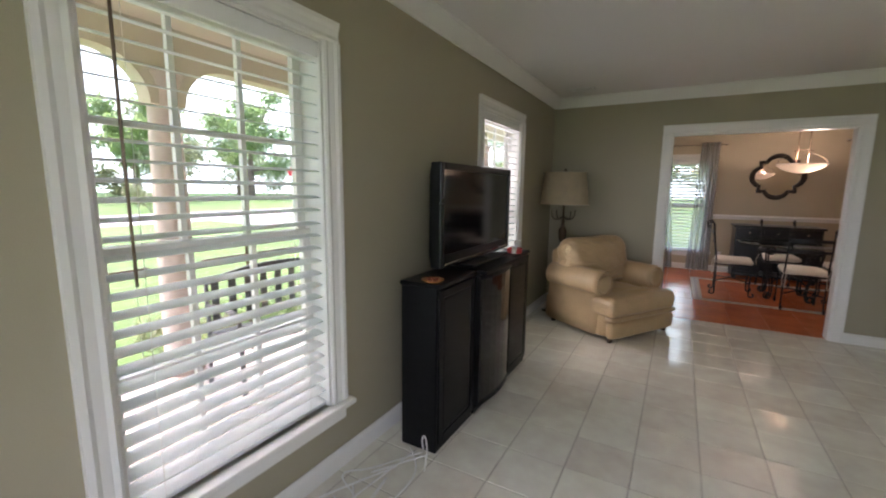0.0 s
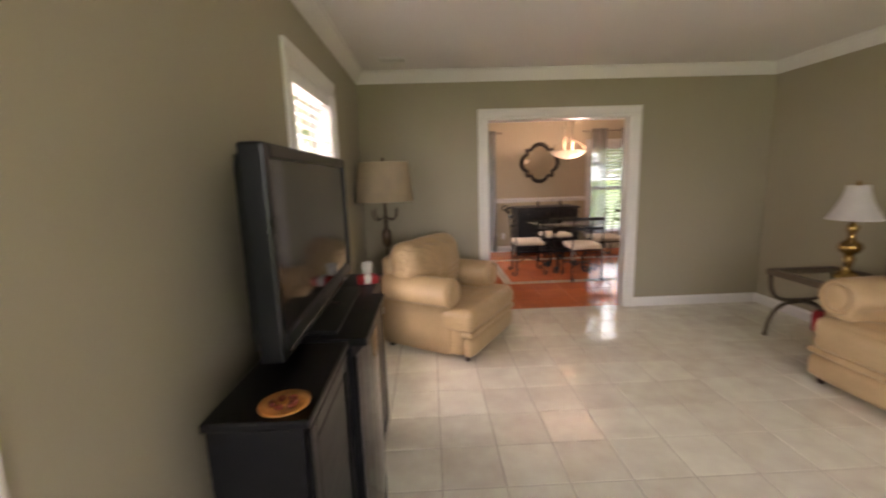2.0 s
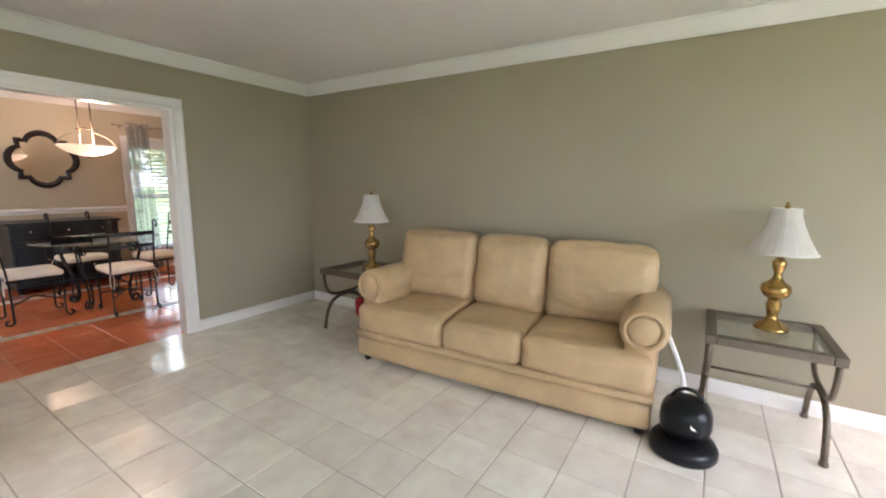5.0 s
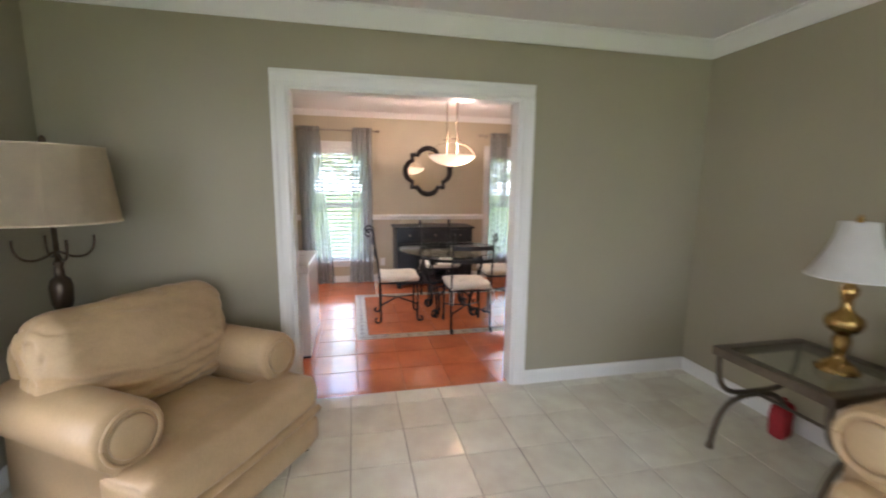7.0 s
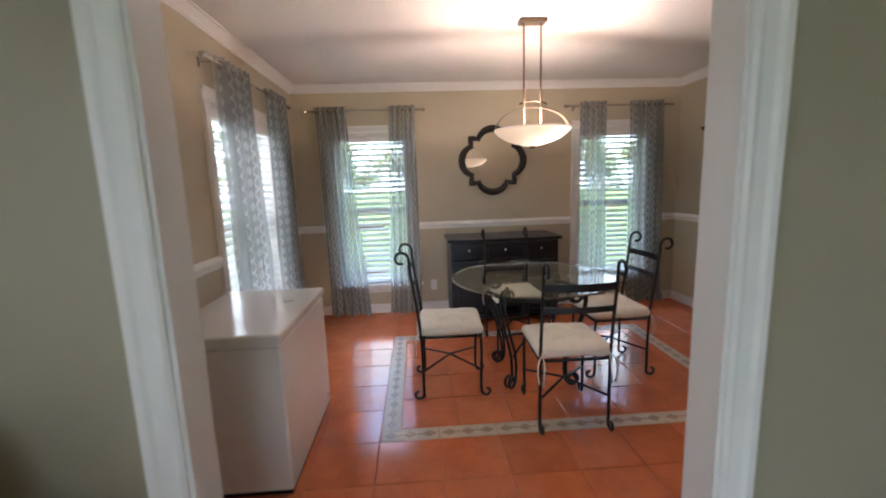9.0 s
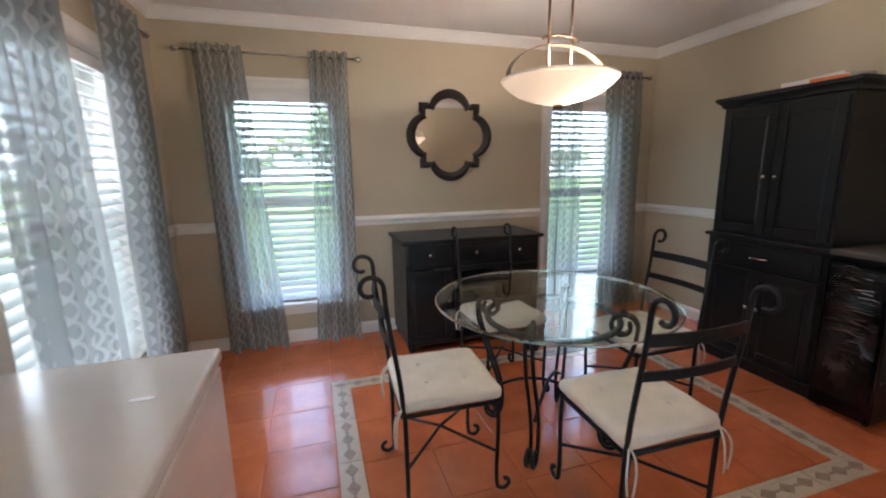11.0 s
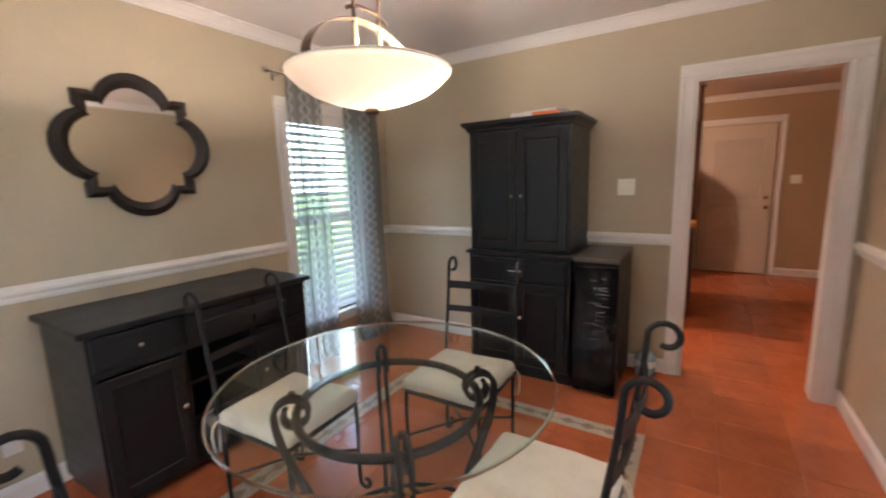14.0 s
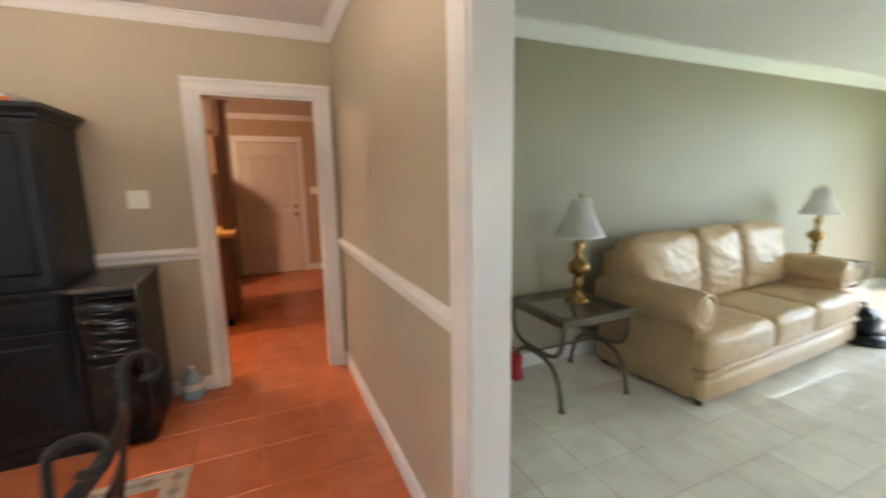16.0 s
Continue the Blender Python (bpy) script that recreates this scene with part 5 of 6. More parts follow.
def sideboard():
    s = thing("sideboard", "black wooden sideboard with drawers below the mirror", "sideboard", (0, 0, 0))
    x0, x1, y0 = 2.25, 3.345, 3.015
    yb = 3.545
    part("top", B(x0 - 0.03, x1 + 0.03, y0 - 0.035, yb, 0.905, 0.935, bev=0.006), EBONY, s)
    th = 0.022
    w3 = (x1 - x0) / 3
    for nm, r in (("side_panel", (x0, x0 + th, y0, yb, 0.06, 0.904)), ("side_panel", (x1 - th, x1, y0, yb, 0.06, 0.904)),
                  ("back_panel", (x0 + th, x1 - th, yb - 0.012, yb, 0.06, 0.904)), ("bottom_panel", (x0 + th, x1 - th, y0, yb - 0.012, 0.06, 0.09)),
                  ("shelf", (x0 + th, x1 - th, y0 + 0.004, yb - 0.012, 0.70, 0.72)),
                  ("divider", (x0 + w3 - 0.011, x0 + w3 + 0.011, y0 + 0.002, yb - 0.012, 0.09, 0.699)),
                  ("divider", (x1 - w3 - 0.011, x1 - w3 + 0.011, y0 + 0.002, yb - 0.012, 0.09, 0.699)),
                  ("front_rail", (x0 + th, x1 - th, y0 + 0.003, y0 + 0.02, 0.72, 0.904))):
        part(nm, B(*r), EBONY, s)
    for i in range(3):
        a, b = x0 + w3 * i + 0.014, x0 + w3 * (i + 1) - 0.014
        d = part("drawer", B(a, b, y0 - 0.016, y0 + 0.002, 0.735, 0.892, bev=0.004), EBONY, s)
        part("drawer_panel", B(a + 0.03, b - 0.03, y0 - 0.019, y0 - 0.0155, 0.762, 0.866, bev=0.0015), EBONY, d)
        knob(d, ((a + b) / 2, y0 - 0.018, 0.815), "-y")
        if i != 1:
            bm = bmesh.new()
            f = 0.05
            for r in ((a, a + f, 0.10, 0.69), (b - f, b, 0.10, 0.69), (a + f, b - f, 0.10, 0.10 + f), (a + f, b - f, 0.69 - f, 0.69)):
                box(bm, r[0], r[1], y0 - 0.018, y0 + 0.001, r[2], r[3], bev=0.003, segs=1)
            box(bm, a + f, b - f, y0 - 0.009, y0 + 0.001, 0.10 + f, 0.69 - f)
            d = part("door", bm, EBONY, s)
            knob(d, ((b - 0.025) if i == 0 else (a + 0.025), y0 - 0.016, 0.43), "-y")
        else:
            for z in (0.30, 0.50):
                part("shelf", B(a - 0.002, b + 0.002, y0 + 0.02, yb - 0.013, z, z + 0.018), EBONY, s)
    for x in (x0 + 0.04, x1 - 0.04):
        for y in (y0 + 0.04, yb - 0.04):
            part("foot", moved(L([(0.025, 0), (0.033, 0.03), (0.03, 0.06)], segs=12), pose(x, y, 0)), EBONY, s, smooth=True)
    s.scale = (1, 1, 0.945)


sideboard()


def armoire():
    a = thing("armoire", "tall black two-part armoire with panelled doors", "armoire", (0, 0, 0))
    y0, y1, xf, xb = 1.635, 2.40, 4.41, 4.925
    part("lower_body", B(xf, xb, y0, y1, 0.08, 0.895, bev=0.004), EBONY, a)
    part("plinth", B(xf - 0.012, xb, y0 - 0.012, y1 + 0.012, 0.0, 0.08, bev=0.006), EBONY, a)
    part("waist_moulding", B(xf - 0.022, xb, y0 - 0.022, y1 + 0.022, 0.896, 0.922, bev=0.008), EBONY, a)
    part("upper_body", B(xf + 0.012, xb, y0 + 0.012, y1 - 0.012, 0.923, 1.775, bev=0.004), EBONY, a)
    corn = bmesh.new()
    prof = [(0.0, 1.776), (0.012, 1.782), (0.014, 1.795), (0.03, 1.812), (0.042, 1.82), (0.045, 1.843)]
    rings = []
    for d, z in prof:
        rings.append([corn.verts.new(p) for p in ((xf + 0.01 - d, y0 + 0.01 - d, z), (xb, y0 + 0.01 - d, z), (xb, y1 - 0.01 + d, z), (xf + 0.01 - d, y1 - 0.01 + d, z))])
    for p, q in zip(rings, rings[1:]):
        for k in range(4):
            corn.faces.new((p[k], p[(k + 1) % 4], q[(k + 1) % 4], q[k]))
    corn.faces.new(rings[-1])
    corn.faces.new(rings[0][::-1])
    bmesh.ops.recalc_face_normals(corn, faces=corn.faces)
    part("cornice", corn, EBONY, a)
    mid = (y0 + y1) / 2
    for lo, hi, kn in ((y0 + 0.03, mid - 0.002, mid - 0.035), (mid + 0.002, y1 - 0.03, mid + 0.035)):
        d = panel_door("upper_door", a, xf + 0.011, lo, hi, 0.945, 1.755, -1, EBONY, frame=0.055)
        knob(d, (xf - 0.006, kn, 1.315), "-x", 0.015)
        d = panel_door("lower_door", a, xf - 0.001, lo, hi, 0.105, 0.70, -1, EBONY, frame=0.055)
        knob(d, (xf - 0.018, kn, 0.45), "-x", 0.015)
    dr = part("drawer", B(xf - 0.018, xf - 0.001, y0 + 0.03, y1 - 0.03, 0.72, 0.875, bev=0.004), EBONY, a)
    part("drawer_panel", B(xf - 0.021, xf - 0.0175, y0 + 0.07, y1 - 0.07, 0.745, 0.85, bev=0.0015), EBONY, dr)
    part("pull_handle", T(bez((xf - 0.02, mid + 0.06, 0.79), (xf - 0.055, mid + 0.05, 0.79), (xf - 0.055, mid - 0.05, 0.79), (xf - 0.02, mid - 0.06, 0.79), 12), 0.006, segs=8), NICKEL, dr, "nickel bow pull", smooth=True)


armoire()
gb = thing("game_box", "flat orange and white cardboard box on the armoire", "box", (4.66, 1.95, 1.843), 8)
part("lid", B(-0.13, 0.13, -0.17, 0.17, 0.012, 0.05, bev=0.003), PAPER, gb)
part("printed_side", B(-0.1325, -0.1305, -0.165, 0.02, 0.016, 0.046), ORANGE, gb, "orange printed panel")
part("tray", B(-0.126, 0.126, -0.166, 0.166, 0.0, 0.03, bev=0.002), ORANGE, gb)
gb2 = thing("booklet", "thin white booklet lying on the box", "book", (4.68, 1.90, 1.8935), -12)
part("pages", B(-0.10, 0.10, -0.13, 0.13, 0.0, 0.014, bev=0.002), PAPER, gb2)
part("cover", B(-0.102, 0.102, -0.132, 0.132, 0.0145, 0.016), PAPER, gb2)


CLEARFILM = thin_pane("crumpled_clear_film", (0.93, 0.94, 0.95), 0.5)
GREYLID = mat("grey_metal_lid", (0.10, 0.09, 0.08), 0.35, metal=0.3, var=0.15)


def wine_cooler():
    c = thing("wine_cooler", "tall glossy black wine cooler wrapped in clear film", "appliance", (0, 0, 0))
    y0, y1, xf, xb = 1.325, 1.60, 4.33, 4.90
    part("cabinet", B(xf + 0.03, xb, y0, y1, 0.02, 0.90, bev=0.008), BLACKPLASTIC, c)
    bm = bmesh.new()
    box(bm, xf, xf + 0.028, y0, y1, 0.03, 0.88, bev=0.008)
    d = part("door", bm, FILM, c, "glossy crinkled black door")
    part("top_panel", B(xf - 0.0, xb, y0 - 0.004, y1 + 0.004, 0.9005, 0.93, bev=0.006), GREYLID, c, "grey metal top")
    film = bmesh.new()
    rf = random.Random(12)
    nu, nv = 12, 44
    rows = []
    for k in range(nv + 1):
        z = 0.12 + 0.74 * k / nv
        rows.append([film.verts.new((xf - 0.006 - 0.016 * rf.random() * math.sin(math.pi * u / nu) ** 0.5, y0 + 0.015 + (y1 - y0 - 0.03) * u / nu, z + rf.uniform(-0.006, 0.006))) for u in range(nu + 1)])
    for p, q in zip(rows, rows[1:]):
        for u in range(nu):
            film.faces.new((p[u], p[u + 1], q[u + 1], q[u]))
    bmesh.ops.solidify(film, geom=film.faces[:], thickness=0.0008)
    part("plastic_wrap", film, CLEARFILM, d, "loose crumpled clear plastic wrap")
    # Random pale strips modelled as the glints in the crumpled wrap.
    for k in range(16):
        z = 0.40 + 0.43 * k / 16 + rf.uniform(-0.008, 0.008)
        y = y0 + 0.06 + rf.uniform(-0.02, 0.07)
        w = rf.uniform(0.03, 0.09)
        part("glint_strip", moved(B(0, 0.0015, 0, w, 0, rf.uniform(0.002, 0.005)), pose(xf - 0.0028, y, z, rf.uniform(-9, 9))), NICKEL, d, "pale thin strip laid on as a glint")
    for x in (xf + 0.06, xb - 0.04):
        for y in (y0 + 0.03, y1 - 0.03):
            part("foot", moved(L([(0.014, 0), (0.014, 0.021)], segs=10), pose(x, y, 0)), RUBBER, c)


wine_cooler()
jug = thing("water_jug", "clear blue plastic water jug on the floor", "bottle", (4.84, 1.20, 0))
part("bottle", L([(0.055, 0), (0.066, 0.006), (0.068, 0.05), (0.064, 0.06), (0.068, 0.07), (0.068, 0.12), (0.06, 0.15), (0.03, 0.185), (0.018, 0.195), (0.018, 0.21)], segs=24), JUG, jug, smooth=True)
part("cap", L([(0.021, 0.206), (0.021, 0.226), (0.018, 0.228)], segs=18), PAPER, jug)
part("label_wrap", L([(0.0695, 0.072), (0.0695, 0.118)], segs=24, cap=False), PAPER, jug)


def switch_plate(name, place, m, gangs, label):
    s = thing(name, label, "light switch")
    s.matrix_world = Matrix.Translation(place) @ m
    w = 0.07 + 0.046 * (gangs - 1)
    part("plate", B(-w / 2, w / 2, -0.008, -0.0005, -0.058, 0.058, bev=0.003), IVORY, s)
    for i in range(gangs):
        x = -0.023 * (gangs - 1) + 0.046 * i
        part("toggle", moved(B(x - 0.005, x + 0.005, -0.022, -0.007, -0.012, 0.012, bev=0.002), pose(0, 0, 0)), IVORY, s)
        for z in (-0.03, 0.03):
            part("screw", moved(L([(0.003, 0), (0.003, 0.0015)], segs=8), pose(x, -0.008, z, 90)), NICKEL, s)


def carton(place, rz):
    c = thing("carton", "small white and blue carton on the floor beside the armoire", "box", place, rz)
    part("body", B(-0.05, 0.05, -0.06, 0.06, 0.0, 0.19, bev=0.003), PAPER, c)
    part("printed_panel", B(-0.0525, -0.0505, -0.05, 0.05, 0.03, 0.10), JUG, c, "pale blue printed panel")
    part("flap", moved(B(-0.05, 0.05, -0.0, 0.058, 0.0, 0.002), pose(0, -0.058, 0.191, 14)), PAPER, c, "loose top flap")


carton((4.80, 2.52, 0), 6)


def wall_outlet(place, m, label):
    o = thing("wall_outlet", label, "outlet")
    o.matrix_world = Matrix.Translation(place) @ m
    part("plate", B(-0.035, 0.035, -0.007, -0.0005, -0.058, 0.058, bev=0.003), PAPER, o)
    for z in (-0.022, 0.022):
        part("socket", B(-0.016, 0.016, -0.0095, -0.0065, z - 0.014, z + 0.014, bev=0.003), PAPER, o)


wall_outlet((2.09, DY1, 0.30), Matrix(), "white wall outlet beside the sideboard")
switch_plate("light_switch", (DX1, 1.387, 1.355), pose(0, 0, 0, 0, 0, -90), 2, "ivory double light switch plate on the wall")
switch_plate("light_switch", (KX, -0.15, 1.32), pose(0, 0, 0, 0, 0, -90), 2, "cream light switch plate beside the kitchen door")


def chest_freezer():
    f = thing("chest_freezer", "white chest freezer below the curtained side window", "freezer", (0, 0, 0))
    x0, x1, y0, y1 = 0.70, 1.30, 0.75, 1.62
    part("body", B(x0, x1 - 0.006, y0 + 0.006, y1 - 0.006, 0.02, 0.735, bev=0.012, segs=3), FREEZER, f)
    part("gasket", B(x0 + 0.006, x1 - 0.012, y0 + 0.012, y1 - 0.012, 0.736, 0.745), CORD, f)
    part("lid", B(x0 - 0.004, x1, y0, y1, 0.746, 0.795, bev=0.012, segs=3), FREEZER, f)
    part("base_trim", B(x0 + 0.01, x1 - 0.012, y0 + 0.012, y1 - 0.012, 0.004, 0.019), BLACKPLASTIC, f)
    part("badge", B(x1 - 0.16, x1 - 0.10, 1.30, 1.314, 0.7955, 0.797), NICKEL, f, "small metal badge bar")
    part("drain_plug", moved(L([(0.012, 0), (0.012, 0.006)], segs=12), pose(x1 - 0.006, 1.54, 0.09, 0, 90)), NICKEL, f)
    for x in (x0 + 0.05, x1 - 0.06):
        for y in (y0 + 0.05, y1 - 0.05):
            part("foot", moved(L([(0.018, 0), (0.018, 0.021)], segs=10), pose(x, y, 0)), RUBBER, f)


chest_freezer()


# ---- kitchen beyond the doorway ----
def kitchen():
    c = thing("kitchen_counter", "dark brown kitchen base cabinet with honey worktop end", "cabinet")
    part("body", B(6.30, 7.10, 0.98, 2.30, 0.09, 0.925, bev=0.004), BROWNWOOD, c)
    part("toe_kick", B(6.34, 7.06, 1.02, 2.28, 0.0, 0.09), BLACKWOOD, c)
    d = part("end_panel", B(6.34, 7.06, 0.965, 0.979, 0.13, 0.88, bev=0.004), BROWNWOOD, c)
    part("panel_field", B(6.42, 6.98, 0.960, 0.9645, 0.20, 0.81, bev=0.002), BROWNWOOD, d)
    w = solid("worktop", B(6.26, 7.14, 0.94, 2.32, 0.926, 0.966, bev=0.006), BUTCHER, "honey coloured wooden worktop on the base cabinet", "worktop")
    # Added block: its top edge throws the slanting shadow on the back door.
    p = thing("tall_cabinet", "dark brown added block that shades the kitchen door", "cabinet")
    part("body", B(8.02, 8.90, 1.09, 1.75, 0.08, 1.58, bev=0.004), BROWNWOOD, p)
    part("plinth", B(8.06, 8.88, 1.12, 1.72, 0.0, 0.08), BLACKWOOD, p)
    dd = panel_door("door", p, 8.019, 1.12, 1.72, 0.12, 1.54, -1, BROWNWOOD, frame=0.07)
    knob(dd, (8.0, 1.17, 1.1), "-x")
    u = thing("wall_cabinet", "light upper kitchen cabinet under the ceiling", "cabinet")
    part("body", B(5.80, 6.30, 1.00, 1.36, 1.90, 2.42, bev=0.004), DOORPAINT, u)
    part("door", B(5.82, 6.28, 0.984, 0.999, 1.92, 2.40, bev=0.004), DOORPAINT, u)
    part("hanging_rail", B(5.80, 6.30, 1.00, 1.36, 2.421, 2.499), DOORPAINT, u)
    e = thing("tall_end_panel", "dark brown tall panel standing on the worktop end", "panel", (0, 0, 0.9665))
    part("board", B(6.62, 7.08, 0.95, 1.07, 0.0, 1.37, bev=0.004), BROWNWOOD, e)
    part("cap_moulding", B(6.60, 7.10, 0.93, 1.09, 1.371, 1.42, bev=0.008), BROWNWOOD, e)
    door = thing("door_3", "cream half-glazed back door with a drawn shade", "door", kind="structure")
    y0, y1 = 0.09, 0.93
    x = KX - 0.045
    part("slab", B(x, KX - 0.003, y0, y1, 0.008, 2.075, bev=0.003), DOORPAINT, door)
    part("glazing_frame", boxes([(x - 0.012, x - 0.0005, y0 + 0.11, y0 + 0.14, 1.02, 1.92), (x - 0.012, x - 0.0005, y1 - 0.14, y1 - 0.11, 1.02, 1.92),
                                 (x - 0.012, x - 0.0005, y0 + 0.14, y1 - 0.14, 1.02, 1.05), (x - 0.012, x - 0.0005, y0 + 0.14, y1 - 0.14, 1.89, 1.92)]), DOORPAINT, door)
    part("roller_shade", B(x - 0.006, x - 0.001, y0 + 0.145, y1 - 0.145, 1.055, 1.885), FABRICSHADE, door, "drawn fabric door shade")
    part("push_bar", B(x - 0.022, x - 0.0005, y0 + 0.04, y1 - 0.04, 0.955, 0.978, bev=0.004), DOORPAINT, door)
    for z0, z1 in ((0.14, 0.36), (0.42, 0.62), (0.68, 0.88)):
        part("lower_panel", B(x - 0.010, x - 0.0005, y0 + 0.12, y1 - 0.12, z0, z1, bev=0.006), DOORPAINT, door)
    kb = part("door_knob", moved(L([(0.02, 0), (0.022, 0.006), (0.01, 0.012), (0.01, 0.035), (0.026, 0.045), (0.026, 0.06), (0.01, 0.068)], segs=18), pose(x - 0.001, y0 + 0.065, 0.95, 0, -90)), BRASS, door, "brass door knob", smooth=True)
    part("deadbolt", moved(L([(0.024, 0), (0.024, 0.012), (0.012, 0.018)], segs=16), pose(x - 0.001, y0 + 0.065, 1.08, 0, -90)), BRASS, door, smooth=True)
    casing(door, -y1 - 0.01, -y0 + 0.01, 0, 2.09, 0.085, pose(KX, 0, 0, 0, 0, -90))
    lampc = thing("kitchen_ceiling_lamp", "round warm ceiling lamp in the kitchen", "lamp", (6.60, 2.20, 0))
    part("canopy", L([(0.07, 2.499), (0.07, 2.485), (0.03, 2.475), (0.02, 2.465)], segs=24), LAMPMETAL, lampc, smooth=True)
    part("socket", L([(0.02, 2.464), (0.022, 2.44), (0.016, 2.43)], segs=14), LAMPMETAL, lampc)


kitchen()


# ---- outside ----
GZ = -0.42
solid("ground", B(-900, 900, -900, 900, GZ - 1, GZ), GRASS, "mown green lawn", "lawn", "structure")
solid("road", B(-27.0, -20.0, -400, 400, GZ - 0.2, GZ + 0.02), ROADM, "pale street beyond the lawn", "road", "structure")
solid("drive", B(-20.0, -2.6, 7.5, 11.0, GZ - 0.2, GZ + 0.02), ROADM, "pale concrete drive", "road", "structure")
haze = lathe(bmesh.new(), [(110, GZ - 3), (110, 52)], segs=64, cap=False)
solid("backdrop", haze, HAZE, "glowing pale backdrop in place of the low overcast sky", "sky", "structure")
PX, PY = -2.15, 5.75
solid("porch_floor", boxes([(PX - 0.1, -0.16, LY - 0.13, PY, GZ - 0.1, -0.10), (-0.159, DX0 - 0.16, DY0, PY, GZ - 0.1, -0.101), (DX0 - 0.159, 5.2, DY1 + 0.16, PY, GZ - 0.1, -0.102)]), CONCRETE, "grey concrete porch floor", "porch", "structure")
# Last box: unseen overhang added to keep zenith light off the dining blinds.
solid("porch_ceiling", boxes([(PX - 0.35, -0.16, LY - 0.13, DY1 + 0.3, 2.55, 2.62), (-0.159, DX0 - 0.16, DY0, DY1 + 0.3, 2.551, 2.62), (PX - 0.35, KX + 0.13, DY1 + 0.301, DY1 + 1.3, 2.55, 2.62)]), STUCCO, "beige painted porch ceiling with an added north overhang", "ceiling", "structure")
solid("house_foundation", boxes([(-0.16, LX + 0.13, LY - 0.13, 0.0, GZ - 0.1, -0.03), (DX0 - 0.16, KX + 0.13, 0.0, DY1 + 0.16, GZ - 0.1, -0.031)]), CONCRETE, "grey concrete house foundation", "foundation", "structure")
roof = bmesh.new()
# The north reach covers the added overhang.
box(roof, PX - 0.6, KX + 0.6, LY - 0.7, DY1 + 1.4, 2.63, 2.75)
prism(roof, [(LY - 0.7, 2.75), (DY1 + 1.4, 2.75), (-1.1, 4.6)], PX - 0.6, KX + 0.6, "x")
solid("roof", roof, HOUSEROOF, "grey shingled roof of the house", "roof", "structure")


def porch_column(x, y):
    c = thing("porch_column", "pinkish beige round porch column", "column", (x, y, 0), 0, "porch columns")
    part("shaft", L([(0.150, -0.06), (0.150, -0.02), (0.130, 0.01), (0.126, 0.5), (0.118, 1.2), (0.102, 2.12), (0.12, 2.15), (0.12, 2.18), (0.14, 2.21), (0.14, 2.25)], segs=28), SIDING, c, smooth=True)
    part("plinth", B(-0.17, 0.17, -0.17, 0.17, -0.10, -0.061, bev=0.006), SIDING, c)
    return c


firstcol = porch_column(-1.98, -3.48)
for y in (-6.35, -0.62, 2.3):
    copy_thing(firstcol, pose(-1.98, y, 0))


def arched_beam(name, a, b, along):
    """A porch beam with its ends rounded down to the columns."""
    out = [(a, 2.549), (a, 2.0)]
    r = 0.32
    out += [(a + 0.12, 2.0)] + [(a + 0.12 + r * (1 - math.cos(t)), 2.0 + r * math.sin(t)) for t in (radians(9 * k) for k in range(1, 11))]
    out += [(b - 0.12 - r * (1 - math.cos(t)), 2.0 + r * math.sin(t)) for t in (radians(9 * k) for k in range(10, 0, -1))] + [(b - 0.12, 2.0), (b, 2.0), (b, 2.549)]
    bm = bmesh.new()
    if along == "y":
        prism(bm, out, -2.06, -1.90, "x")
    else:
        prism(bm, out, 5.47, 5.63, "y")
    return solid(name, bm, STUCCO, "beige porch beam with rounded ends", "beam", "structure")


ys = [-6.35, -3.48, -0.62, 2.3, 5.55]
for a, b in zip(ys[:4], ys[1:4]):
    arched_beam("porch_beam", a + 0.002, b - 0.002, "y")


def railing(a, b):
    f = thing("porch_railing", "dark metal porch railing between the columns", "railing", group="porch railings")
    a, b = Vector((*a, 0)), Vector((*b, 0))
    for z in (0.06, 0.80):
        part("rail", T([a + Vector((0, 0, z)), b + Vector((0, 0, z))], 0.020, segs=6), LAMPMETAL, f)
    n = max(2, int((b - a).length / 0.62))
    for i in range(n):
        p = a + (b - a) * ((i + 0.5) / n)
        part("post", T([p + Vector((0, 0, -0.10)), p + Vector((0, 0, 0.90))], 0.014, segs=6), LAMPMETAL, f)
        part("post_knob", moved(L([(0.012, 0), (0.022, 0.012), (0.02, 0.03), (0.004, 0.04)], segs=10), Matrix.Translation(p + Vector((0, 0, 0.89)))), LAMPMETAL, f)


for a, b in zip(ys, ys[1:]):
    railing((-1.98, a + 0.2), (-1.98, b - 0.2))
for a, b in ((-1.78, 1.4), (1.8, 4.7)):
    railing((a, 5.55), (b, 5.55))


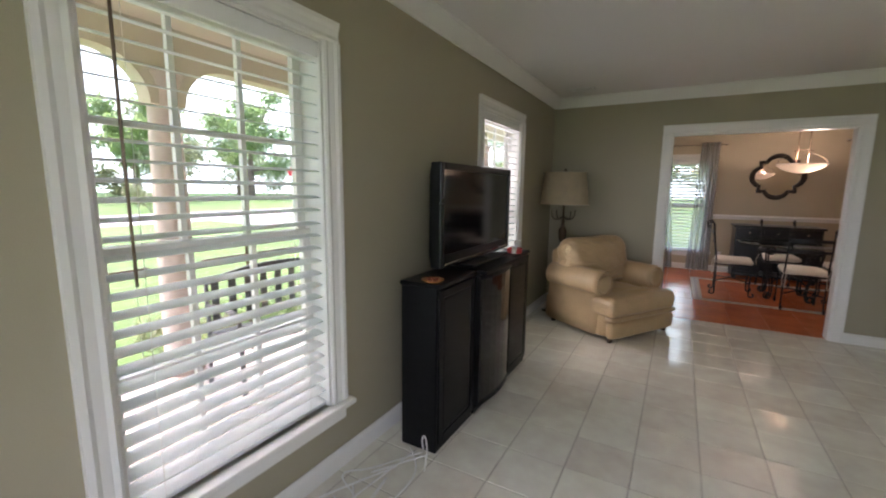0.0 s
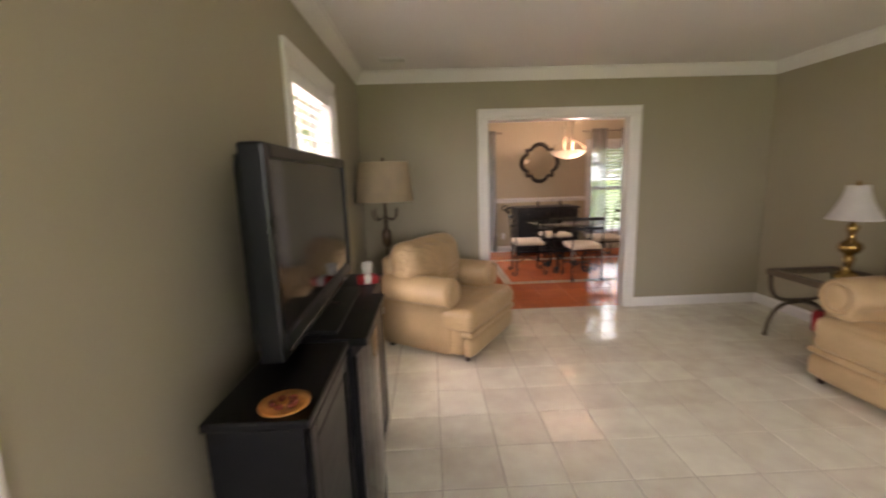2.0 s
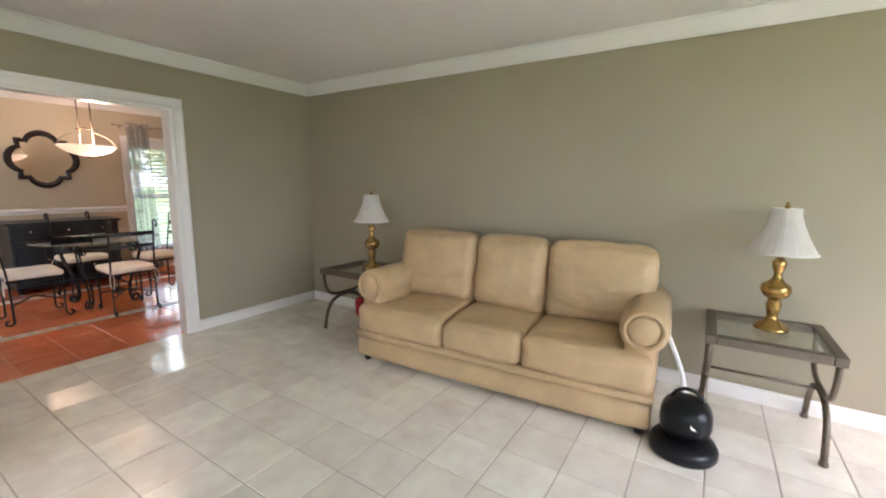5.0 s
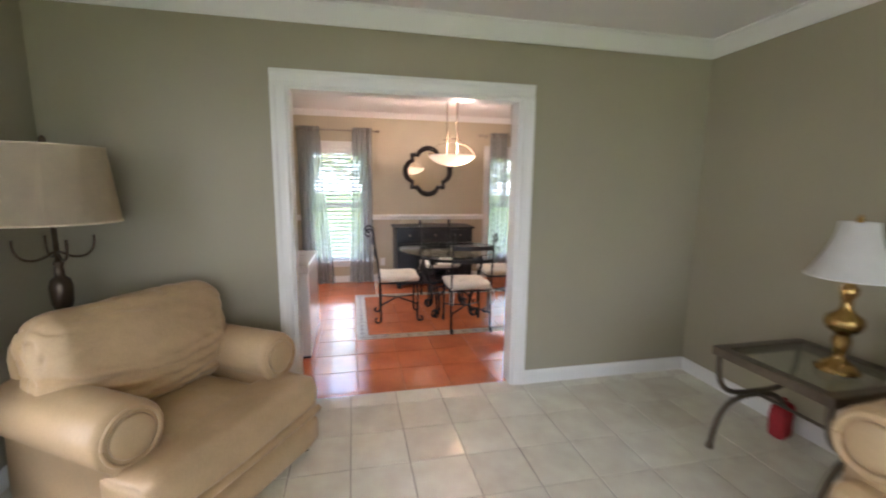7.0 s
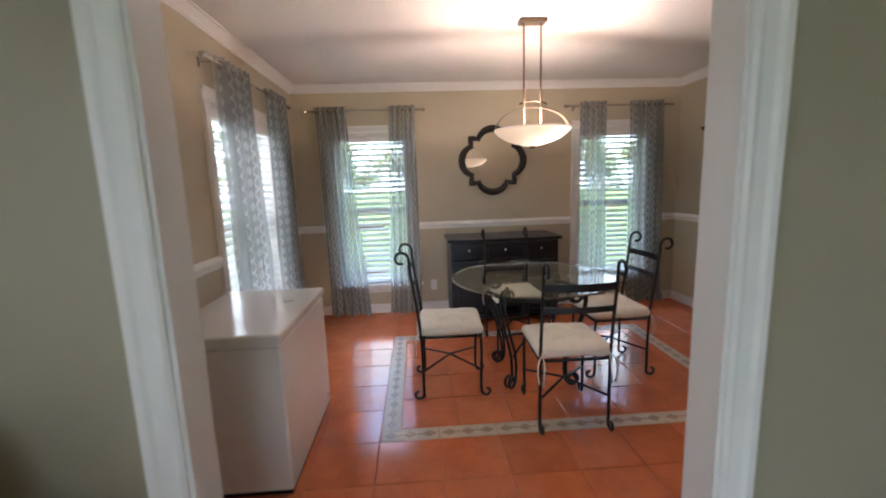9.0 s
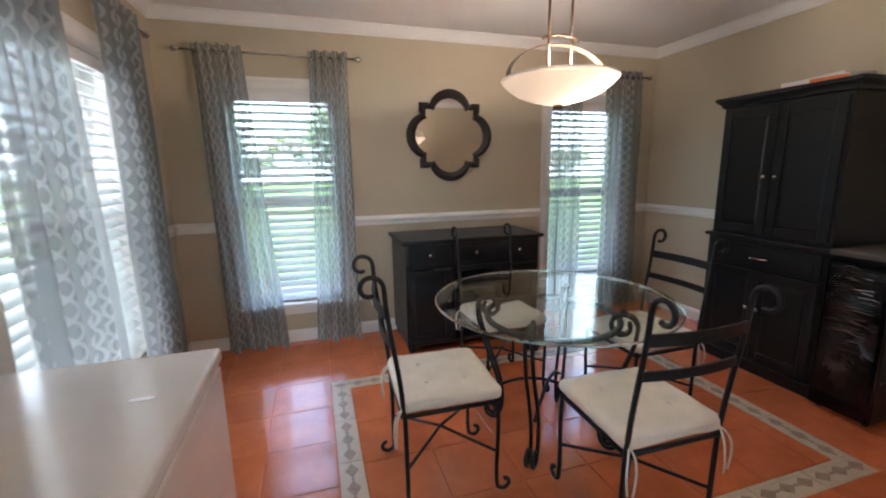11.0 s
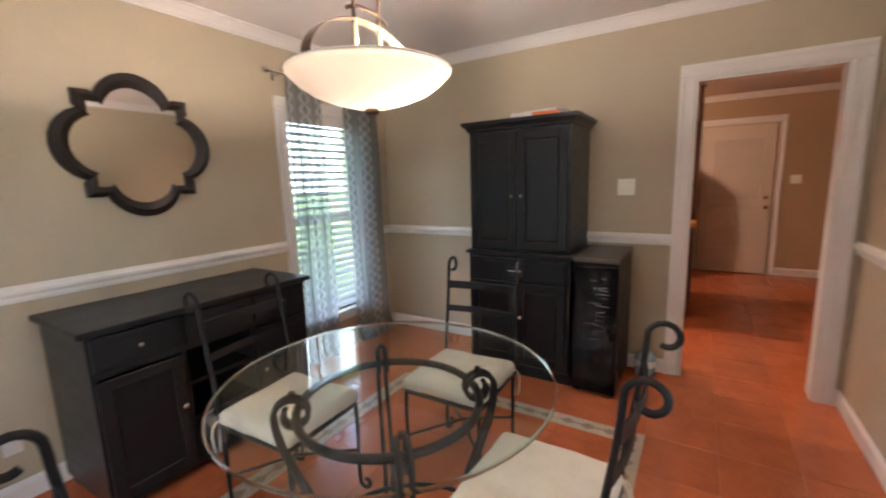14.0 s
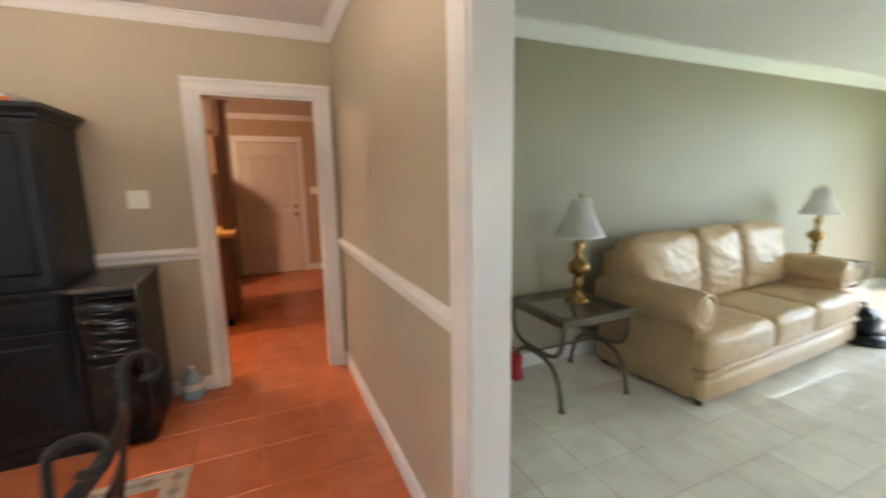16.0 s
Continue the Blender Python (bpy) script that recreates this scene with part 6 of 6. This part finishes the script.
def porch_bench():
    c = thing("porch_bench", "dark grey metal slatted bench on the porch", "bench", (-1.25, -2.95, -0.10), 82)
    w = 1.15
    for i in range(7):
        part("seat_slat", B(-w / 2, w / 2, -0.24 + 0.07 * i, -0.185 + 0.07 * i, 0.42, 0.436, bev=0.003), BENCHMETAL, c)
    for i in range(9):
        x = -w / 2 + 0.06 + (w - 0.12) * i / 8
        part("back_bar", B(x - 0.028, x + 0.028, 0.265, 0.277, 0.50, 0.84, bev=0.002), BENCHMETAL, c)
    part("back_rail", T(bez((-w / 2, 0.27, 0.80), (-w / 4, 0.27, 0.92), (w / 4, 0.27, 0.92), (w / 2, 0.27, 0.80), 14), 0.022, segs=8), BENCHMETAL, c, smooth=True)
    part("back_rail", T([(-w / 2, 0.27, 0.50), (w / 2, 0.27, 0.50)], 0.016, segs=8), BENCHMETAL, c, smooth=True)
    for x in (-w / 2, w / 2):
        part("leg", T([(x, -0.24, 0.0), (x, -0.22, 0.42), (x, -0.20, 0.64)], 0.018, segs=8), BENCHMETAL, c, smooth=True)
        part("leg", T([(x, 0.30, 0.0), (x, 0.26, 0.42), (x, 0.275, 0.80)], 0.018, segs=8), BENCHMETAL, c, smooth=True)
        part("armrest", T([(x, -0.26, 0.64), (x, 0.0, 0.66), (x, 0.27, 0.63)], 0.020, segs=8), BENCHMETAL, c, smooth=True)
        part("side_bar", T([(x, -0.22, 0.40), (x, 0.26, 0.40)], 0.014, segs=8), BENCHMETAL, c, smooth=True)


porch_bench()


def leaves(seed, centres, count, size):
    """Many small leaf blades scattered round clump centres."""
    rnd = random.Random(seed)
    vs, fs = [], []
    for k in range(count):
        c, r = centres[rnd.randrange(len(centres))]
        d = Vector((rnd.gauss(0, 1), rnd.gauss(0, 1), rnd.gauss(0, 0.75)))
        p = Vector(c) + d.normalized() * r * rnd.random() ** 0.45
        a = Vector((rnd.uniform(-1, 1), rnd.uniform(-1, 1), rnd.uniform(-0.6, 0.6))).normalized() * size * rnd.uniform(0.6, 1.4)
        b = a.cross(Vector((rnd.uniform(-1, 1), rnd.uniform(-1, 1), 1))).normalized() * size * 0.45
        i = len(vs)
        vs += [p - a, p + b, p + a, p - b]
        fs.append((i, i + 1, i + 2, i + 3))
    me = bpy.data.meshes.new("crown")
    me.from_pydata(vs, [], fs)
    return me


def tree(place, h, spread, seed, label, material, count=5200):
    t = thing("tree", label, "tree", (*place, GZ), 0, "trees along the street")
    rnd = random.Random(seed)
    bm = bmesh.new()
    top = Vector((rnd.uniform(-0.4, 0.4), rnd.uniform(-0.4, 0.4), h * 0.62))
    tube(bm, bez((0, 0, -0.1), (0.1, 0, h * 0.2), (-0.1, 0.1, h * 0.4), top, 8), h * 0.032, segs=9, taper=lambda s: 1.25 - 0.85 * s)
    centres = []
    for i in range(9):
        a = i * 2.4 + rnd.random()
        z = h * (0.28 + 0.07 * i)
        ln = spread * rnd.uniform(0.55, 1.0) * (1.1 - 0.05 * i)
        e = Vector((math.cos(a) * ln, math.sin(a) * ln, z + h * rnd.uniform(0.06, 0.2)))
        s = Vector((top.x * z / (h * 0.62), top.y * z / (h * 0.62), min(z, h * 0.6)))
        tube(bm, bez(s, s + (e - s) * 0.3, e - Vector((0, 0, 0.4)), e, 6), h * 0.012, segs=6, taper=lambda q: 1.1 - 0.8 * q)
        for k in range(3):
            f = rnd.uniform(0.55, 1.1)
            centres.append((tuple(s.lerp(e, f) + Vector((rnd.gauss(0, 0.5), rnd.gauss(0, 0.5), rnd.gauss(0, 0.4)))), spread * rnd.uniform(0.22, 0.42)))
    part("trunk", bm, BARK, t, "grey tapered trunk with limbs", smooth=True)
    me = leaves(seed, centres, count, h * 0.022)
    me.materials.append(material)
    cr = new("crown", me)
    cr.parent = t


tree((-44.0, 15.0), 9.0, 3.2, 1, "leafy green street tree on the lawn", LEAF)
tree((-45.0, -7.5), 9.0, 3.4, 2, "leafy green tree beside the street", LEAF)
tree((-50, 3.0), 12.0, 5.0, 3, "broad olive green tree across the street", LEAF2)
tree((-55, 20.0), 13.0, 5.5, 4, "tall green tree across the street", LEAF)
tree((-48, -14.0), 11.0, 4.5, 5, "olive green tree across the street", LEAF2)
tree((-52, 33.0), 14.0, 6.0, 6, "tall green tree across the street", LEAF)
tree((-22.0, 30.0), 10.0, 4.0, 7, "leafy green garden tree north of the house", LEAF)
tree((-9.0, 44.0), 11.0, 5.0, 8, "leafy green garden tree north of the house", LEAF)
tree((20.0, 46.0), 10.0, 4.2, 9, "leafy green garden tree north of the house", LEAF2)
tree((6.0, 58.0), 11.0, 5.0, 10, "tall green tree beyond the garden", LEAF)


for i, (x, y, h) in enumerate(((-58, -26, 12), (-60, -10, 13), (-61, 9, 11), (-63, 26, 14), (-62, 38, 13), (-55, 50, 12), (-38, 58, 12), (-22, 60, 13), (-46, 42, 9), (-64, 0, 14))):
    tree((x, y), h, h * 0.42, 20 + i, "leafy tree in the belt beyond the street", LEAF if i % 3 else LEAF2, 3600)


def woods(label, seed, count, spots):
    """A far belt of undergrowth and crowns, too dense to tell the trees apart."""
    me = leaves(seed, spots, count, 0.42)
    me.name = "far_woods"
    me.materials.append(LEAF2)
    tagged(new("far_woods", me), label, "woods", kind="stuff")


rw = random.Random(77)
woods("pale green woods beyond the street", 78, 15000, [((-70 + rw.uniform(-4, 4), -50 + 2.0 * i, GZ + rw.uniform(0.8, 8.5)), rw.uniform(1.4, 3.0)) for i in range(66)])
woods("pale green woods beyond the garden", 79, 11000, [((-36 + 1.9 * i, 68 + rw.uniform(-3, 3), GZ + rw.uniform(0.8, 8.0)), rw.uniform(1.4, 3.0)) for i in range(46)])


def shrub(place, r, seed, label, material, count=1600):
    s = thing("shrub", label, "shrub", (*place, GZ), 0, "garden shrubs")
    rnd = random.Random(seed)
    bm = bmesh.new()
    centres = []
    for i in range(7):
        a = i * 0.9 + rnd.random()
        e = Vector((math.cos(a) * r * 0.7, math.sin(a) * r * 0.7, r * rnd.uniform(0.6, 1.2)))
        tube(bm, bez((0, 0, -0.05), e * 0.3, e * 0.7, e, 5), 0.012, segs=5)
        centres.append((tuple(e), r * 0.5))
    part("stems", bm, BARK, s)
    me = leaves(seed, centres, count, r * 0.07)
    me.materials.append(material)
    f = new("foliage", me)
    f.parent = s


for i, (x, y, r) in enumerate(((-2.75, -3.0, 0.42), (-2.8, -2.2, 0.45), (-2.75, -1.4, 0.42), (-2.8, -0.4, 0.45), (-2.8, 1.2, 0.42), (-30, -3, 1.4), (-30.5, 0.5, 1.2), (-31, 5.0, 1.6), (-30, 9.5, 1.3))):
    shrub((x, y), r, 40 + i, "low green clipped shrub by the porch" if x > -5 else "rounded green shrub across the street", LEAF if i % 2 else LEAF2)


st = thing("stop_sign", "red octagonal street sign on a post", "sign", (-29.0, 20.6, GZ), 90)
part("post", T([(0, 0, 0), (0, 0, 3.4)], 0.035, segs=8), NICKEL, st)
oct_ = [(0.42 * math.cos(radians(22.5 + 45 * k)), 3.1 + 0.42 * math.sin(radians(22.5 + 45 * k))) for k in range(8)]
part("plate", prism(bmesh.new(), oct_, -0.045, -0.037, "y"), SIGNRED, st)


# ---- floor pieces ----
def tile_mesh(name, material, sx, sy):
    """A tile with a small chamfer, its top at zero, from (0, 0) to (sx, sy)."""
    c, t = 0.0025, 0.009
    v = [(0, 0, -t), (sx, 0, -t), (sx, sy, -t), (0, sy, -t), (0, 0, -c), (sx, 0, -c), (sx, sy, -c), (0, sy, -c),
         (c, c, 0), (sx - c, c, 0), (sx - c, sy - c, 0), (c, sy - c, 0)]
    f = []
    for k in range(4):
        n = (k + 1) % 4
        f += [(k, n, n + 4, k + 4), (k + 4, n + 4, n + 8, k + 8)]
    f.append((8, 9, 10, 11))
    me = bpy.data.meshes.new(name)
    me.from_pydata(v, [], f)
    me.materials.append(material)
    return me


def tiled(floor, me, p, joint, x0, x1, y0, y1, ox, oy, skip=None):
    i0, i1 = math.floor((x0 - ox) / p), math.ceil((x1 - ox) / p)
    j0, j1 = math.floor((y0 - oy) / p), math.ceil((y1 - oy) / p)
    for i in range(i0, i1):
        for j in range(j0, j1):
            a, b = max(x0, ox + i * p + joint / 2), min(x1, ox + (i + 1) * p - joint / 2)
            c, d = max(y0, oy + j * p + joint / 2), min(y1, oy + (j + 1) * p - joint / 2)
            for (a2, b2, c2, d2) in (skip(a, b, c, d) if skip else [(a, b, c, d)]):
                if b2 - a2 > 0.012 and d2 - c2 > 0.012:
                    s = share("tile", me, floor, (a2, c2, random.uniform(-0.0006, 0.0)), 0, ((b2 - a2) / (p - joint), (d2 - c2) / (p - joint), 1))


PL, JL = 0.3085, 0.0045
fl = solid("floor_living", B(-0.16, LX + 0.13, LY - 0.13, 0.075, -0.03, -0.0035), GROUT, "glossy cream marble tile floor", "floor", "structure")
ml = tile_mesh("tile", MARBLE, PL - JL, PL - JL)
tiled(fl, ml, PL, JL, 0.0, LX, -5.66, 0.06, 1.312, -1.03)
far_l = bmesh.new()
for i in range(14):
    for j in range(3):
        x, y = 0.001 + i * PL, LY + j * PL
        if x + PL < LX + 0.1 and y < -5.68:
            box(far_l, x, min(x + PL - JL, LX), y, min(y + PL - JL, -5.665), -0.003, -0.0005)
rest = link("tile_rest", far_l, MARBLE)
rest.parent = fl
tagged(rest, kind="stuff")
BR = (1.668, 4.038, 1.115, 2.772)     # the border's outer edge
BW = 0.115
fd = solid("floor_dining", boxes([(DX0 - 0.16, 5.005, 0.0755, DY1 + 0.16, -0.03, -0.0035)]), GROUT_D, "glossy terracotta tile floor with a beige mosaic border", "floor", "structure")
PD, JD = 0.340, 0.005
md = tile_mesh("tile", TERRA, PD - JD, PD - JD)


def outside_border(a, b, c, d):
    x0, x1, y0, y1 = BR
    out = []
    if b <= x0 or a >= x1 or d <= y0 or c >= y1:
        return [(a, b, c, d)]
    if a < x0 - 0.012:
        out.append((a, x0 - 0.003, c, d))
    if b > x1 + 0.012:
        out.append((x1 + 0.003, b, c, d))
    a2, b2 = max(a, x0), min(b, x1)
    if c < y0 - 0.012:
        out.append((a2, b2, c, y0 - 0.003))
    if d > y1 + 0.012:
        out.append((a2, b2, y1 + 0.003, d))
    return out


tiled(fd, md, PD, JD, DX0, 5.0, 0.0645, DY1, BR[0] - 3 * PD, BR[2] - 4 * PD, outside_border)
tiled(fd, md, PD, JD, BR[0] + BW + 0.003, BR[1] - BW - 0.003, BR[2] + BW + 0.003, BR[3] - BW - 0.003, BR[0] + BW, BR[2] + BW)


def border_mesh(ln):
    """A border tile: beige slab with rope edges and a row of raised diamonds."""
    bm = bmesh.new()
    box(bm, 0, ln, 0, BW, -0.009, -0.0008)
    for y in (0.004, BW - 0.020):
        box(bm, 0.001, ln - 0.001, y, y + 0.016, -0.0007, 0.0008)
    n = 3
    for k in range(n):
        cx = ln * (k + 0.5) / n
        for off, sc, idx, zz in ((0, 1.0, 1, 0.0), (ln / n / 2, 0.32, 1, 0.0)):
            hx, hy = ln / n * 0.42 * sc, (BW / 2 - 0.026) * sc
            c = cx + off
            if c + hx > ln:
                continue
            vs = [bm.verts.new(p) for p in ((c - hx, BW / 2, -0.0006), (c, BW / 2 - hy, -0.0006), (c + hx, BW / 2, -0.0006), (c, BW / 2 + hy, -0.0006))]
            ts = [bm.verts.new((c + (v.co.x - c) * 0.9, BW / 2 + (v.co.y - BW / 2) * 0.9, 0.0009)) for v in vs]
            for q in range(4):
                f = bm.faces.new((vs[q], vs[(q + 1) % 4], ts[(q + 1) % 4], ts[q]))
                f.material_index = idx
            f = bm.faces.new(ts)
            f.material_index = idx
    me = bpy.data.meshes.new("border_tile")
    bm.to_mesh(me)
    bm.free()
    me.materials.append(BORDER)
    me.materials.append(BORDER_D)
    return me


nx, ny = 7, 4
lx, ly = (BR[1] - BR[0]) / nx, (BR[3] - BR[2] - 2 * BW) / ny
mx_, my_ = border_mesh(lx - 0.004), border_mesh(ly - 0.004)
for i in range(nx):
    for y in (BR[2], BR[3] - BW):
        share("border_tile", mx_, fd, (BR[0] + i * lx + 0.002, y, 0))
for j in range(ny):
    for x in (BR[0] + BW, BR[1]):
        share("border_tile", my_, fd, (x, BR[2] + BW + j * ly + 0.002, 0), 90)
fk = solid("floor_kitchen", B(5.006, KX + 0.1, KY0 - 0.1, KY1 + 0.1, -0.03, -0.0036), GROUT_D, "terracotta tile kitchen floor", "floor", "structure")
tiled(fk, md, PD, JD, 5.003, KX, KY0, 2.4, BR[0] - 3 * PD, BR[2] - 4 * PD)
